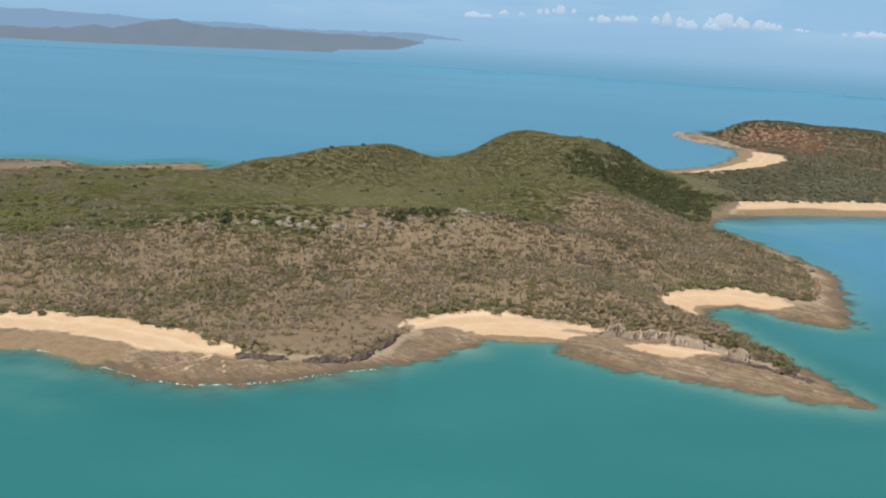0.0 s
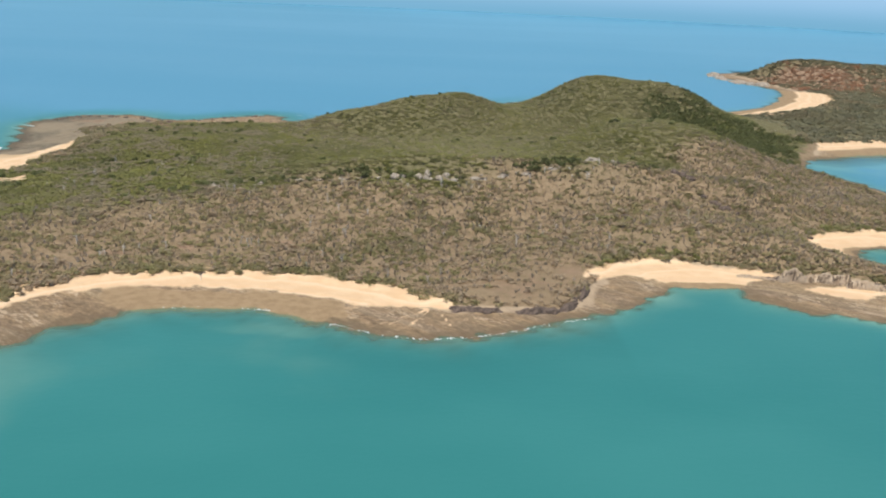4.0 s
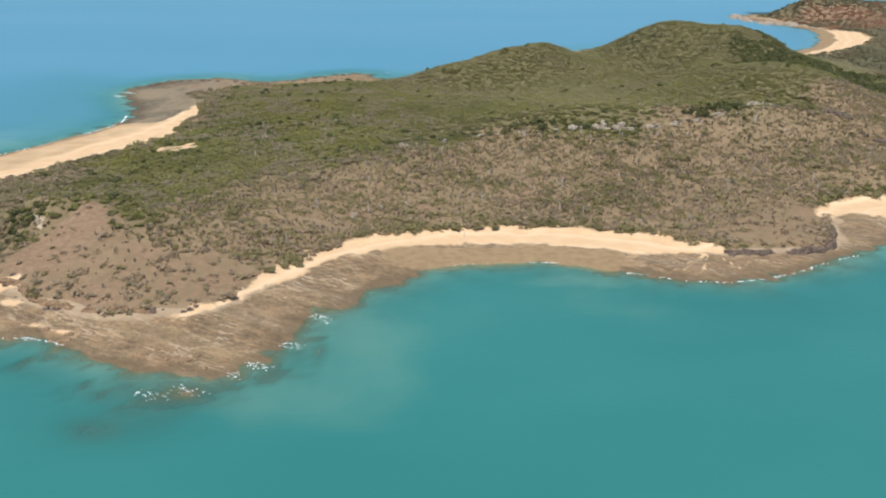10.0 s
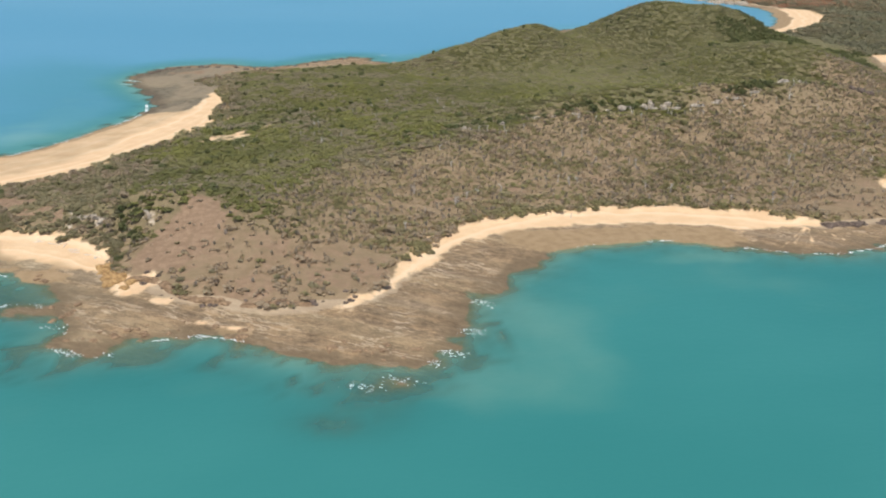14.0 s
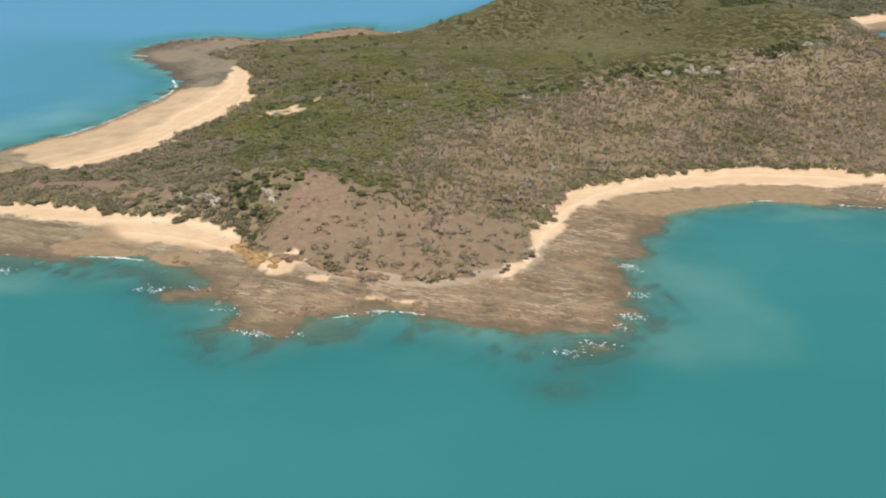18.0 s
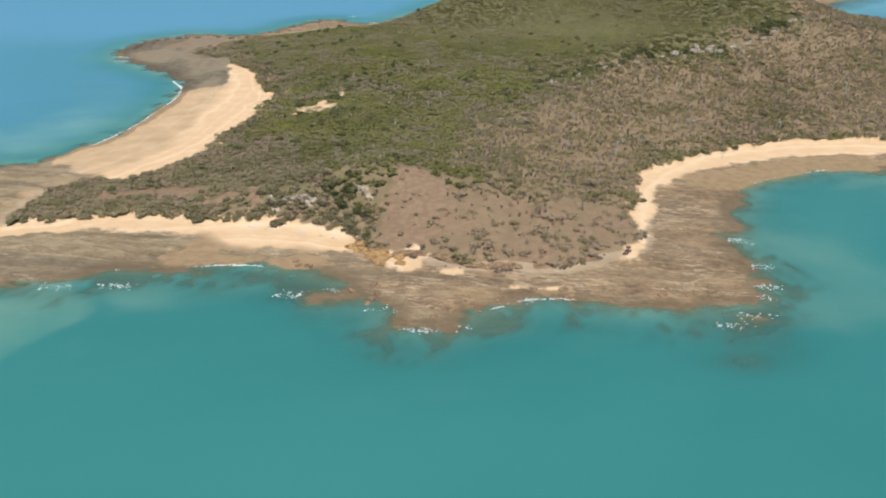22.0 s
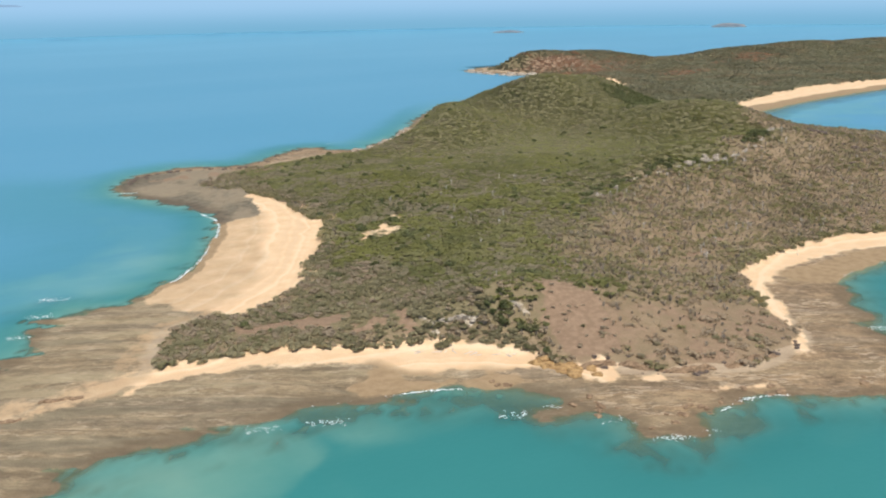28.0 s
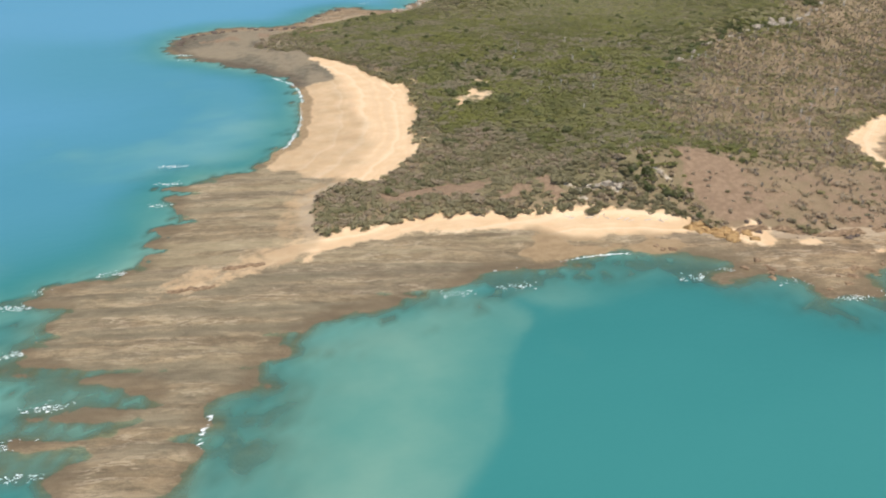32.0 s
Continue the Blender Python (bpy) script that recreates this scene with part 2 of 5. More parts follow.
def sea_material():
    n = Nodes("sea_water")
    big, mid = n.noise(150, 3, stretch=(0.6, 1, 1)), n.noise(45, 4, seed=5)
    deep = n.mix(n.ramp(big, 0.3, 0.7), (0.031, 0.189, 0.180), (0.043, 0.217, 0.205))
    # Bluer open water, with distance haze and sky reflection painted into its colour.
    deep = n.mix(n.attr("offshore_haze"), deep, n.mix(n.ramp(n.noise(420, 4, stretch=(0.35, 1, 1)), 0.35, 0.7), (0.082, 0.272, 0.392), (0.104, 0.298, 0.420)))
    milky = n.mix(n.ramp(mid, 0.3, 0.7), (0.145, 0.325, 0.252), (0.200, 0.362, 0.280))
    milky = n.mix(n.attr("offshore_haze"), milky, n.mix(n.ramp(mid, 0.3, 0.7), (0.122, 0.335, 0.380), (0.160, 0.368, 0.398)))
    col = n.mix(n.ramp(n.math("ADD", n.attr("shoal"), n.math("MULTIPLY", n.math("SUBTRACT", mid, 0.5), 0.35)), 0.1, 0.95), deep, milky)
    ripple = n.bump(n.math("ADD", n.noise(2.6, 4, 0.6, stretch=(0.6, 1, 1)), n.math("MULTIPLY", n.noise(13, 3, stretch=(0.5, 1, 1)), 1.6)), 0.25, 0.3)
    body = n.surface(col, 0.35, ripple, 0.36, IOR=1.333)
    clear = n.t.nodes.new("ShaderNodeBsdfTransparent")
    clear.inputs[0].default_value = (0.80, 0.95, 0.92, 1)
    blend = n.t.nodes.new("ShaderNodeMixShader")
    n.put(blend.inputs[0], n.attr("murk"))
    n.t.links.new(clear.outputs[0], blend.inputs[1])
    n.t.links.new(body, blend.inputs[2])
    return n.done(blend.outputs[0])


def leaf_material(name, dark, light, dry, dryness, other):
    n = Nodes(name)
    tint = n.attr("tint")
    col = n.mix(tint, dark, light)
    col = n.mix(n.ramp(n.noise(1.1, 2), 0.4, 0.7), col, n.mix(0.5, col, light))
    col = n.mix(n.math("MULTIPLY", n.ramp(n.noise(34, 4, 0.62, seed=27), 0.50, 0.66), 0.55), col, n.mix(0.35, dark, other))
    col = n.mix(n.math("MULTIPLY", n.ramp(n.noise(17, 4, 0.6, seed=15), 0.48, 0.66), 0.65), col, other)
    col = n.mix(n.math("MULTIPLY", n.ramp(n.noise(75, 3, 0.6, seed=19), 0.45, 0.65), 0.5), col, n.mix(0.5, other, dry))
    col = n.mix(n.math("MULTIPLY", n.ramp(n.noise(130, 4, 0.6, seed=61), 0.48, 0.58), 0.5), col, n.mix(tint, tuple(0.72 * c for c in dark), tuple(0.85 * c for c in other)))
    col = n.mix(n.math("MULTIPLY", n.ramp(n.noise(95, 4, 0.6, seed=67), 0.50, 0.62), 0.4), col, n.mix(tint, other, tuple(1.1 * c for c in other)))
    patch = n.math("ADD", n.noise(42, 3, seed=7), n.math("MULTIPLY", n.math("SUBTRACT", n.attr("dry"), 0.5), 0.85))
    col = n.mix(n.ramp(patch, 0.62 - dryness * 0.3, 0.80 - dryness * 0.3), col, dry)
    lit = n.surface(col, 0.75, None, 0.15)
    thin = n.t.nodes.new("ShaderNodeBsdfTranslucent")
    n.put(thin.inputs["Color"], col)
    blend = n.t.nodes.new("ShaderNodeMixShader")
    blend.inputs[0].default_value = 0.5
    n.t.links.new(lit, blend.inputs[1]), n.t.links.new(thin.outputs[0], blend.inputs[2])
    return n.done(blend.outputs[0])


def rock_material(name, dark, light, size=1.6):
    n = Nodes(name)
    grain = n.noise(size, 5, 0.65)
    col = n.mix(n.ramp(grain, 0.3, 0.7), dark, light)
    col = n.mix(n.math("MULTIPLY", n.ramp(n.noise(size * 0.35, 4, 0.7, seed=3), 0.55, 0.75), 0.6), col, tuple(0.4 * c for c in dark))
    return n.done(n.surface(col, 0.9, n.bump(grain, 0.6, 0.3), 0.2))


def plain_material(name, a, b, size, roughness=0.9):
    n = Nodes(name)
    g = n.noise(size, 4, 0.6)
    return n.done(n.surface(n.mix(n.ramp(g, 0.3, 0.7), a, b), roughness, n.bump(g, 0.4, 0.1), 0.2))


GROUND, SEA = ground_material(), sea_material()
LEAF_DRY = leaf_material("dry_scrub_leaves", (0.276, 0.252, 0.130), (0.405, 0.356, 0.200), (0.45, 0.362, 0.250), 0.42, (0.282, 0.275, 0.115))
LEAF_GREEN = leaf_material("green_scrub_leaves", (0.215, 0.222, 0.098), (0.340, 0.334, 0.145), (0.350, 0.308, 0.200), 0.25, (0.305, 0.308, 0.090))
LEAF_DARK = leaf_material("dark_green_leaves", (0.165, 0.185, 0.085), (0.255, 0.265, 0.125), (0.23, 0.205, 0.11), 0.0, (0.15, 0.175, 0.065))
LEAF_DUNE = leaf_material("dune_scrub_leaves", (0.330, 0.298, 0.176), (0.465, 0.412, 0.252), (0.43, 0.350, 0.245), 0.3, (0.23, 0.225, 0.11))
LEAF_FAR = leaf_material("far_wood_leaves", (0.255, 0.255, 0.165), (0.37, 0.355, 0.235), (0.44, 0.255, 0.155), 0.12, (0.265, 0.260, 0.155))
LEAF_BARE = leaf_material("leafless_twigs", (0.330, 0.275, 0.205), (0.450, 0.385, 0.300), (0.47, 0.40, 0.32), 0.5, (0.36, 0.31, 0.22))
BARK = plain_material("grey_bark", (0.22, 0.18, 0.14), (0.40, 0.34, 0.28), 0.4)
DEADWOOD = plain_material("bleached_dead_wood", (0.48, 0.43, 0.37), (0.70, 0.66, 0.60), 0.6)
ROCK_BROWN = rock_material("brown_rock", (0.16, 0.105, 0.065), (0.36, 0.25, 0.15))
ROCK_OCHRE = rock_material("ochre_rock", (0.25, 0.15, 0.065), (0.50, 0.33, 0.15))
ROCK_PALE = rock_material("pale_limestone", (0.25, 0.21, 0.16), (0.46, 0.40, 0.32))
ROCK_DARK = rock_material("dark_basalt_rock", (0.07, 0.055, 0.045), (0.19, 0.145, 0.115))
FOAM = plain_material("sea_foam", (0.72, 0.76, 0.76), (0.86, 0.88, 0.88), 1.2, 0.8)


# ---- plan helpers ----
def smooth(points, closed=True, steps=5):
    """A rounded line through the corners of a plan."""
    p = np.array(points, float)
    k = len(p)
    out = []
    for i in range(k if closed else k - 1):
        a, b, c, d = (p[(i + j) % k] if closed else p[min(max(i + j, 0), k - 1)] for j in (-1, 0, 1, 2))
        for s in np.arange(steps) / steps:
            out.append(0.5 * (2 * b + (c - a) * s + (2 * a - 5 * b + 4 * c - d) * s * s + (3 * b - a - 3 * c + d) * s ** 3))
    if not closed:
        out.append(p[-1])
    return np.array(out)


def sstep(v, lo, hi):
    s = np.clip((v - lo) / (hi - lo), 0, 1)
    return s * s * (3 - 2 * s)


TABLE = np.random.RandomState(7).rand(256, 256)


def lattice(x, y):
    """Smooth noise between -1 and 1 with cells of 1 m."""
    xi, yi = np.floor(x).astype(int), np.floor(y).astype(int)
    u, v = x - xi, y - yi
    u, v = u * u * (3 - 2 * u), v * v * (3 - 2 * v)
    a, b, c, d = TABLE[xi & 255, yi & 255], TABLE[(xi + 1) & 255, yi & 255], TABLE[xi & 255, (yi + 1) & 255], TABLE[(xi + 1) & 255, (yi + 1) & 255]
    return 2 * (a * (1 - u) * (1 - v) + b * u * (1 - v) + c * (1 - u) * v + d * u * v) - 1


def rough(x, y, size, octaves=3, seed=0.0):
    total, gain = 0.0, 1.0
    for k in range(octaves):
        total = total + gain * lattice(x * 2 ** k / size + seed + 17.3 * k, y * 2 ** k / size + seed * 0.7 + 9.1 * k)
        gain *= 0.5
    return total


class Region:
    """A closed outline of the plan: how far inside it a place lies, in metres (negative outside)."""

    def __init__(self, points, pad=60.0, cell=4.0, sharp=False):
        line = np.array(points, float) if sharp else smooth(points)
        lo, hi = line.min(0) - pad, line.max(0) + pad
        self.lo, self.cell, self.pad = lo, cell, pad
        self.n = np.ceil((hi - lo) / cell).astype(int) + 1
        gx, gy = np.meshgrid(lo[0] + cell * np.arange(self.n[0]), lo[1] + cell * np.arange(self.n[1]), indexing="ij")
        best, odd = np.full(gx.shape, 1e18), np.zeros(gx.shape, bool)
        for (ax, ay), (bx, by) in zip(line, np.roll(line, -1, 0)):
            dx, dy = bx - ax, by - ay
            s = np.clip(((gx - ax) * dx + (gy - ay) * dy) / max(dx * dx + dy * dy, 1e-9), 0, 1)
            np.minimum(best, (gx - ax - s * dx) ** 2 + (gy - ay - s * dy) ** 2, out=best)
            if ay != by:
                odd ^= ((ay > gy) != (by > gy)) & (gx < ax + (gy - ay) / dy * dx)
        self.field = np.sqrt(best) * np.where(odd, 1, -1)

    def __call__(self, x, y):
        u, v = (x - self.lo[0]) / self.cell, (y - self.lo[1]) / self.cell
        beyond = np.hypot(u - np.clip(u, 0, self.n[0] - 1.001), v - np.clip(v, 0, self.n[1] - 1.001)) * self.cell
        u, v = np.clip(u, 0, self.n[0] - 1.001), np.clip(v, 0, self.n[1] - 1.001)
        i, j = u.astype(int), v.astype(int)
        u, v, f = u - i, v - j, self.field
        return f[i, j] * (1 - u) * (1 - v) + f[i + 1, j] * u * (1 - v) + f[i, j + 1] * (1 - u) * v + f[i + 1, j + 1] * u * v - beyond


# ---- the plan of the islands, in metres ----
SOUTH_WEST_COAST = [(-754, 340), (-738, 361), (-718, 388), (-703, 405), (-689, 412), (-677, 424), (-646, 436), (-625, 432), (-601, 426), (-577, 430), (-542, 418),
                    (-524, 414), (-504, 397), (-487, 379), (-484, 363), (-476, 349), (-478, 333), (-464, 327), (-437, 330), (-424, 332), (-409, 327), (-391, 313), (-373, 300)]
SOUTH_COAST = [(-350, 298), (-332, 302), (-321, 318), (-311, 342), (-297, 359), (-279, 381), (-254, 400), (-225, 407), (-189, 405), (-163, 394), (-143, 385), (-115, 377), (-86, 382),
               (-58, 396), (-25, 412), (0, 434), (20, 450), (33, 462), (64, 463), (69, 450), (84, 433), (103, 425), (122, 417), (144, 411), (156, 402), (178, 398), (204, 396)]
EAST_COAST = [(207, 405), (199, 428), (184, 472), (173, 508), (166, 536), (174, 548), (187, 552), (200, 549), (211, 539), (229, 528), (252, 523), (258, 532), (266, 566), (278, 592), (293, 636), (300, 674), (286, 724), (267, 786), (250, 833),
              (267, 857), (290, 883), (332, 918), (365, 1008), (356, 1125), (294, 1201), (221, 1250), (117, 1290), (24, 1245)]
NORTH_COAST = [(-64, 1155), (-120, 1092), (-182, 1030), (-215, 1004), (-250, 980), (-274, 992), (-288, 1024), (-317, 1018), (-349, 990), (-391, 970), (-430, 986), (-458, 991), (-494, 973), (-520, 929), (-523, 892), (-511, 858),
               (-495, 817), (-488, 783), (-497, 741), (-513, 706), (-535, 669), (-556, 639), (-579, 618), (-603, 604), (-628, 608), (-645, 594), (-657, 568), (-675, 538), (-700, 520)]
SPIT_END = [(-729, 517), (-736, 509), (-728, 503), (-741, 492), (-749, 471), (-747, 464), (-736, 449), (-727, 442), (-721, 434), (-719, 426), (-725, 421), (-735, 427), (-751, 435), (-744, 424), (-737, 416), (-749, 419), (-763, 424), (-768, 416),
            (-755, 406), (-757, 392), (-779, 365), (-772, 340)]
COAST = Region(SOUTH_WEST_COAST + SOUTH_COAST + EAST_COAST + NORTH_COAST + SPIT_END, pad=240)

SCRUB_SOUTH = [(-617, 494), (-607, 495), (-583, 489), (-561, 484), (-546, 475), (-534, 467), (-512, 455), (-495, 443), (-482, 429), (-472, 419), (-471, 406), (-462, 396), (-446, 386), (-437, 372), (-420, 365), (-403, 357), (-387, 351),
               (-373, 352), (-361, 353), (-347, 362), (-337, 380), (-331, 388), (-318, 403), (-307, 420), (-294, 434), (-270, 444), (-240, 448), (-210, 452), (-180, 450), (-152, 443), (-131, 434), (-118, 424), (-103, 416), (-68, 419), (-44, 418),
               (-30, 435), (-16, 468), (-13, 480), (6, 497), (37, 502)]
SCRUB_EAST = [(62, 501), (86, 488), (104, 480), (120, 484), (142, 478), (166, 460), (184, 436), (190, 442), (177, 478), (166, 508), (152, 526), (140, 542), (152, 567), (180, 584), (205, 586), (228, 578), (246, 572), (256, 590),
              (266, 616), (277, 655), (271, 709), (256, 781), (247, 834), (272, 872), (300, 915), (349, 1029), (341, 1125), (289, 1179)]
SCRUB_NORTH = [(216, 1229), (117, 1268), (38, 1230), (-50, 1140), (-108, 1078), (-170, 1014), (-212, 984), (-262, 955), (-311, 962), (-394, 938), (-433, 903), (-437, 850), (-440, 826), (-437, 801), (-434, 773), (-439, 738), (-440, 709), (-433, 699),
               (-451, 665), (-471, 631), (-496, 602), (-508, 578), (-524, 562), (-550, 549), (-575, 549), (-594, 541), (-611, 513)]
SCRUB = Region(SCRUB_SOUTH + SCRUB_EAST + SCRUB_NORTH, pad=120)

SANDS = [Region(p, pad=30, cell=2.0) for p in (
    [(-371, 346), (-358, 356), (-345, 368), (-336, 386), (-322, 408), (-308, 425), (-292, 440), (-270, 450), (-240, 454), (-208, 458), (-178, 456), (-150, 449), (-128, 440), (-114, 428), (-99, 418), (-107, 411), (-133, 414), (-150, 414),
     (-163, 421), (-191, 429), (-222, 433), (-254, 431), (-286, 421), (-305, 408), (-321, 389), (-336, 372), (-345, 360), (-357, 352), (-367, 344)],
    [(-22, 464), (-14, 487), (6, 499), (35, 506), (62, 498), (92, 483), (71, 468), (57, 456), (34, 456), (19, 471), (0, 475)],
    [(138, 536), (150, 569), (180, 588), (206, 590), (226, 577), (236, 562), (216, 554), (190, 557), (172, 546), (160, 528), (150, 528)],
    [(103, 458), (119, 467), (146, 465), (160, 458), (140, 451), (117, 451)],
    [(-444, 824), (-425, 805), (-424, 764), (-427, 715), (-420, 701), (-456, 646), (-482, 608), (-498, 580), (-523, 560), (-554, 546), (-570, 552), (-581, 579), (-589, 612), (-555, 648),
     (-535, 677), (-516, 711), (-502, 741), (-478, 750), (-460, 759), (-449, 791)],
    [(-660, 494), (-632, 497), (-612, 499), (-583, 494), (-561, 489), (-545, 480), (-534, 472), (-512, 460), (-495, 448), (-480, 434), (-468, 422), (-468, 405), (-478, 402), (-490, 410), (-506, 421), (-524, 432), (-530, 447), (-545, 457),
     (-565, 469), (-588, 479), (-610, 484), (-632, 485), (-658, 490)],
    [(-466, 391), (-457, 394), (-447, 389), (-451, 378), (-462, 380)], [(-425, 342), (-412, 338), (-401, 337), (-408, 331), (-419, 333)], [(-448, 368), (-437, 368), (-436, 362), (-444, 361)])]
WET_SAND = Region([(-450, 765), (-460, 727), (-475, 690), (-491, 649), (-509, 608), (-529, 580), (-550, 562), (-576, 556), (-612, 595), (-590, 640), (-534, 711), (-494, 775)], pad=30)
COVE_WET = Region([(-531, 448), (-526, 432), (-508, 420), (-488, 406), (-490, 396), (-504, 400), (-524, 411), (-545, 419), (-556, 427), (-542, 441)], pad=30, cell=2.0)
SPINE = Region([(-616, 502), (-645, 504), (-684, 500), (-706, 488), (-682, 481), (-640, 482)], pad=30, cell=2.0)
SOIL = Region([(-440, 449), (-428, 453), (-415, 449), (-414, 430), (-418, 412), (-428, 400), (-440, 390), (-457, 402), (-457, 417), (-446, 436)], pad=40)
THIN_SOIL = Region([(-444, 452), (-414, 452), (-408, 426), (-395, 411), (-371, 405), (-337, 399), (-336, 382), (-343, 367), (-360, 352), (-390, 354), (-425, 363), (-443, 384), (-460, 402)], pad=40)
EAST_SOIL = Region([(-104, 440), (-86, 452), (-66, 466), (-36, 482), (-14, 484), (-18, 462), (-30, 436), (-46, 419), (-68, 420), (-94, 424)], pad=40)
SOIL_SPOTS = [(-556, 512, 14, 7), (-540, 503, 14, 7), (-526, 494, 13, 8), (-512, 481, 11, 8), (-500, 470, 9, 6), (-467, 934, 34, 14), (-424, 934, 34, 12), (-385, 908, 26, 8), (-293, 473, 9, 4), (-247, 484, 8, 4), (-201, 505, 10, 4)]
WEED = Region([(-462, 973), (-409, 952), (-424, 871), (-434, 823), (-460, 760), (-489, 745), (-495, 799), (-518, 865), (-520, 929), (-494, 969)], pad=30)
DUNE_END = Region([(-616, 506), (-607, 528), (-590, 548), (-570, 554), (-572, 562), (-598, 558), (-618, 534), (-632, 506)], pad=30, cell=2.0)
FAN = [(-110, 410, -139, 386), (-110, 410, -140, 411), (-112, 408, -129, 390), (-110, 408, -120, 388), (-110, 410, -119, 404), (-106, 411, -100, 391)]
BAY_WET = Region([(-275, 425), (-245, 427), (-205, 428), (-175, 423), (-156, 414), (-150, 400), (-163, 392), (-190, 400), (-225, 402), (-252, 397), (-275, 410)], pad=30, cell=2.0)
RED_EARTH = [(-421, 633, 13, 12), (-397, 661, 6, 8), (-411, 641, 5, 5)]
PALE_CLIFF = [(-491, 460, 5, 4), (-484, 456, 6, 4), (-476, 450, 6, 4), (-455, 446, 3, 5)]
# swells of the land: x, y, height, half width along and across, turn
HILLS = [(-104, 626, 14.1, 120, 40, 0), (-56, 649, 18.2, 144, 19, 0), (42, 657, 6.2, 41, 49, 0), (111, 816, 35.7, 59, 75, 0), (81, 1073, 43.3, 40, 95, 0), (182, 1084, 37.9, 48, 63, 0), (-95, 1082, 38.1, 43, 65, 0),
         (-147, 981, 24.7, 44, 39, 0), (-208, 932, 15.0, 38, 27, 0), (144, 1035, 9.8, 37, 48, 0), (14, 916, -4.8, 123, 73, 0), (-413, 445, 10.6, 44, 36, 0), (-469, 459, 11.4, 24, 13, 0), (-303, 573, 9.0, 50, 43, 0), (-431, 527, 5.4, 51, 41, 0),
         (-378, 651, 1.2, 71, 71, 0), (-270, 790, 3, 60, 50, 0), (86, 527, 14.5, 44, 33, 0), (-495, 477, 5, 50, 12, -25), (181, 459, 5, 14, 34, 40), (119, 490, 5, 26, 14, 20), (-66, 428, 3, 40, 12, 0)]
# the scarp: a broken line of pale faces across the island, from west to east
SCARP_X = (-312, -264, -206, -156, -100, -47, 13, 48, 80)
SCARP_Y = (563, 594, 615, 619, 618, 624, 650, 658, 647)


def scarp(x):
    return np.interp(x, SCARP_X, SCARP_Y)


SHOALS = [(-168, 386, 52, 12, 0.75), (-540, 406, 62, 20, 0.6), (-470, 356, 40, 26, 0.5), (-240, 352, 90, 30, 0.34), (-748, 442, 85, 70, 1.0), (-590, 650, 70, 50, 0.75), (-535, 735, 50, 70, 0.5), (-530, 900, 50, 60, 0.35), (-420, 1000, 90, 40, 0.4),
          (36, 444, 40, 16, 0.35), (-395, 290, 80, 14, 0.3), (-269, 989, 90, 40, 0.5), (430, 880, 230, 70, 0.8), (-756, 562, 50, 60, 0.35)]
LUSH = Region([(-474, 456), (-445, 460), (-425, 464), (-400, 492), (-350, 532), (-312, 566), (-264, 596), (-206, 618), (-156, 622), (-100, 621), (-47, 628), (13, 655), (48, 668), (85, 700), (110, 745), (150, 790), (200, 830), (245, 850),
               (400, 1000), (300, 1330), (0, 1330), (-300, 1080), (-470, 1010), (-700, 720), (-700, 500), (-560, 522), (-500, 482)], pad=80, cell=6)
BANK = Region([(-586, 392), (-609, 370), (-631, 352), (-648, 335), (-666, 324), (-704, 314), (-728, 348), (-715, 387), (-702, 404), (-681, 421), (-646, 436), (-621, 431), (-594, 423)], pad=40)
PLUME = Region([(-322, 345), (-298, 372), (-262, 360), (-258, 316), (-262, 276), (-276, 245), (-312, 250), (-338, 270), (-335, 300)], pad=40)
REEFS = [(-362, 278, 14, 20, -0.5), (-378, 262, 12, 9, -0.7), (-350, 284, 7, 8, -0.4), (-494, 371, 14, 14, -0.35), (-520, 397, 10, 8, -0.5), (-705, 387, 16, 24, -0.6), (-642, 628, 24, 12, -0.5), (-576, 411, 14, 4, -0.4)]


def swell(x, y, spots, power=1.0):
    total = 0.0
    for sx, sy, h, a, b, turn in spots:
        c, s = math.cos(radians(turn)), math.sin(radians(turn))
        u, v = (x - sx) * c + (y - sy) * s, (y - sy) * c - (x - sx) * s
        total = total + h * np.exp(-0.5 * ((u / a) ** 2 + (v / b) ** 2))
    return total


def spot(x, y, spots):
    best = np.zeros_like(x)
    x, y = x + 7 * rough(x, y, 9, 3, 55), y + 7 * rough(x, y, 9, 3, 56)
    for sx, sy, a, b in spots:
        best = np.maximum(best, 1 - sstep(np.hypot((x - sx) / a, (y - sy) / b), 0.7, 1.2))
    return best


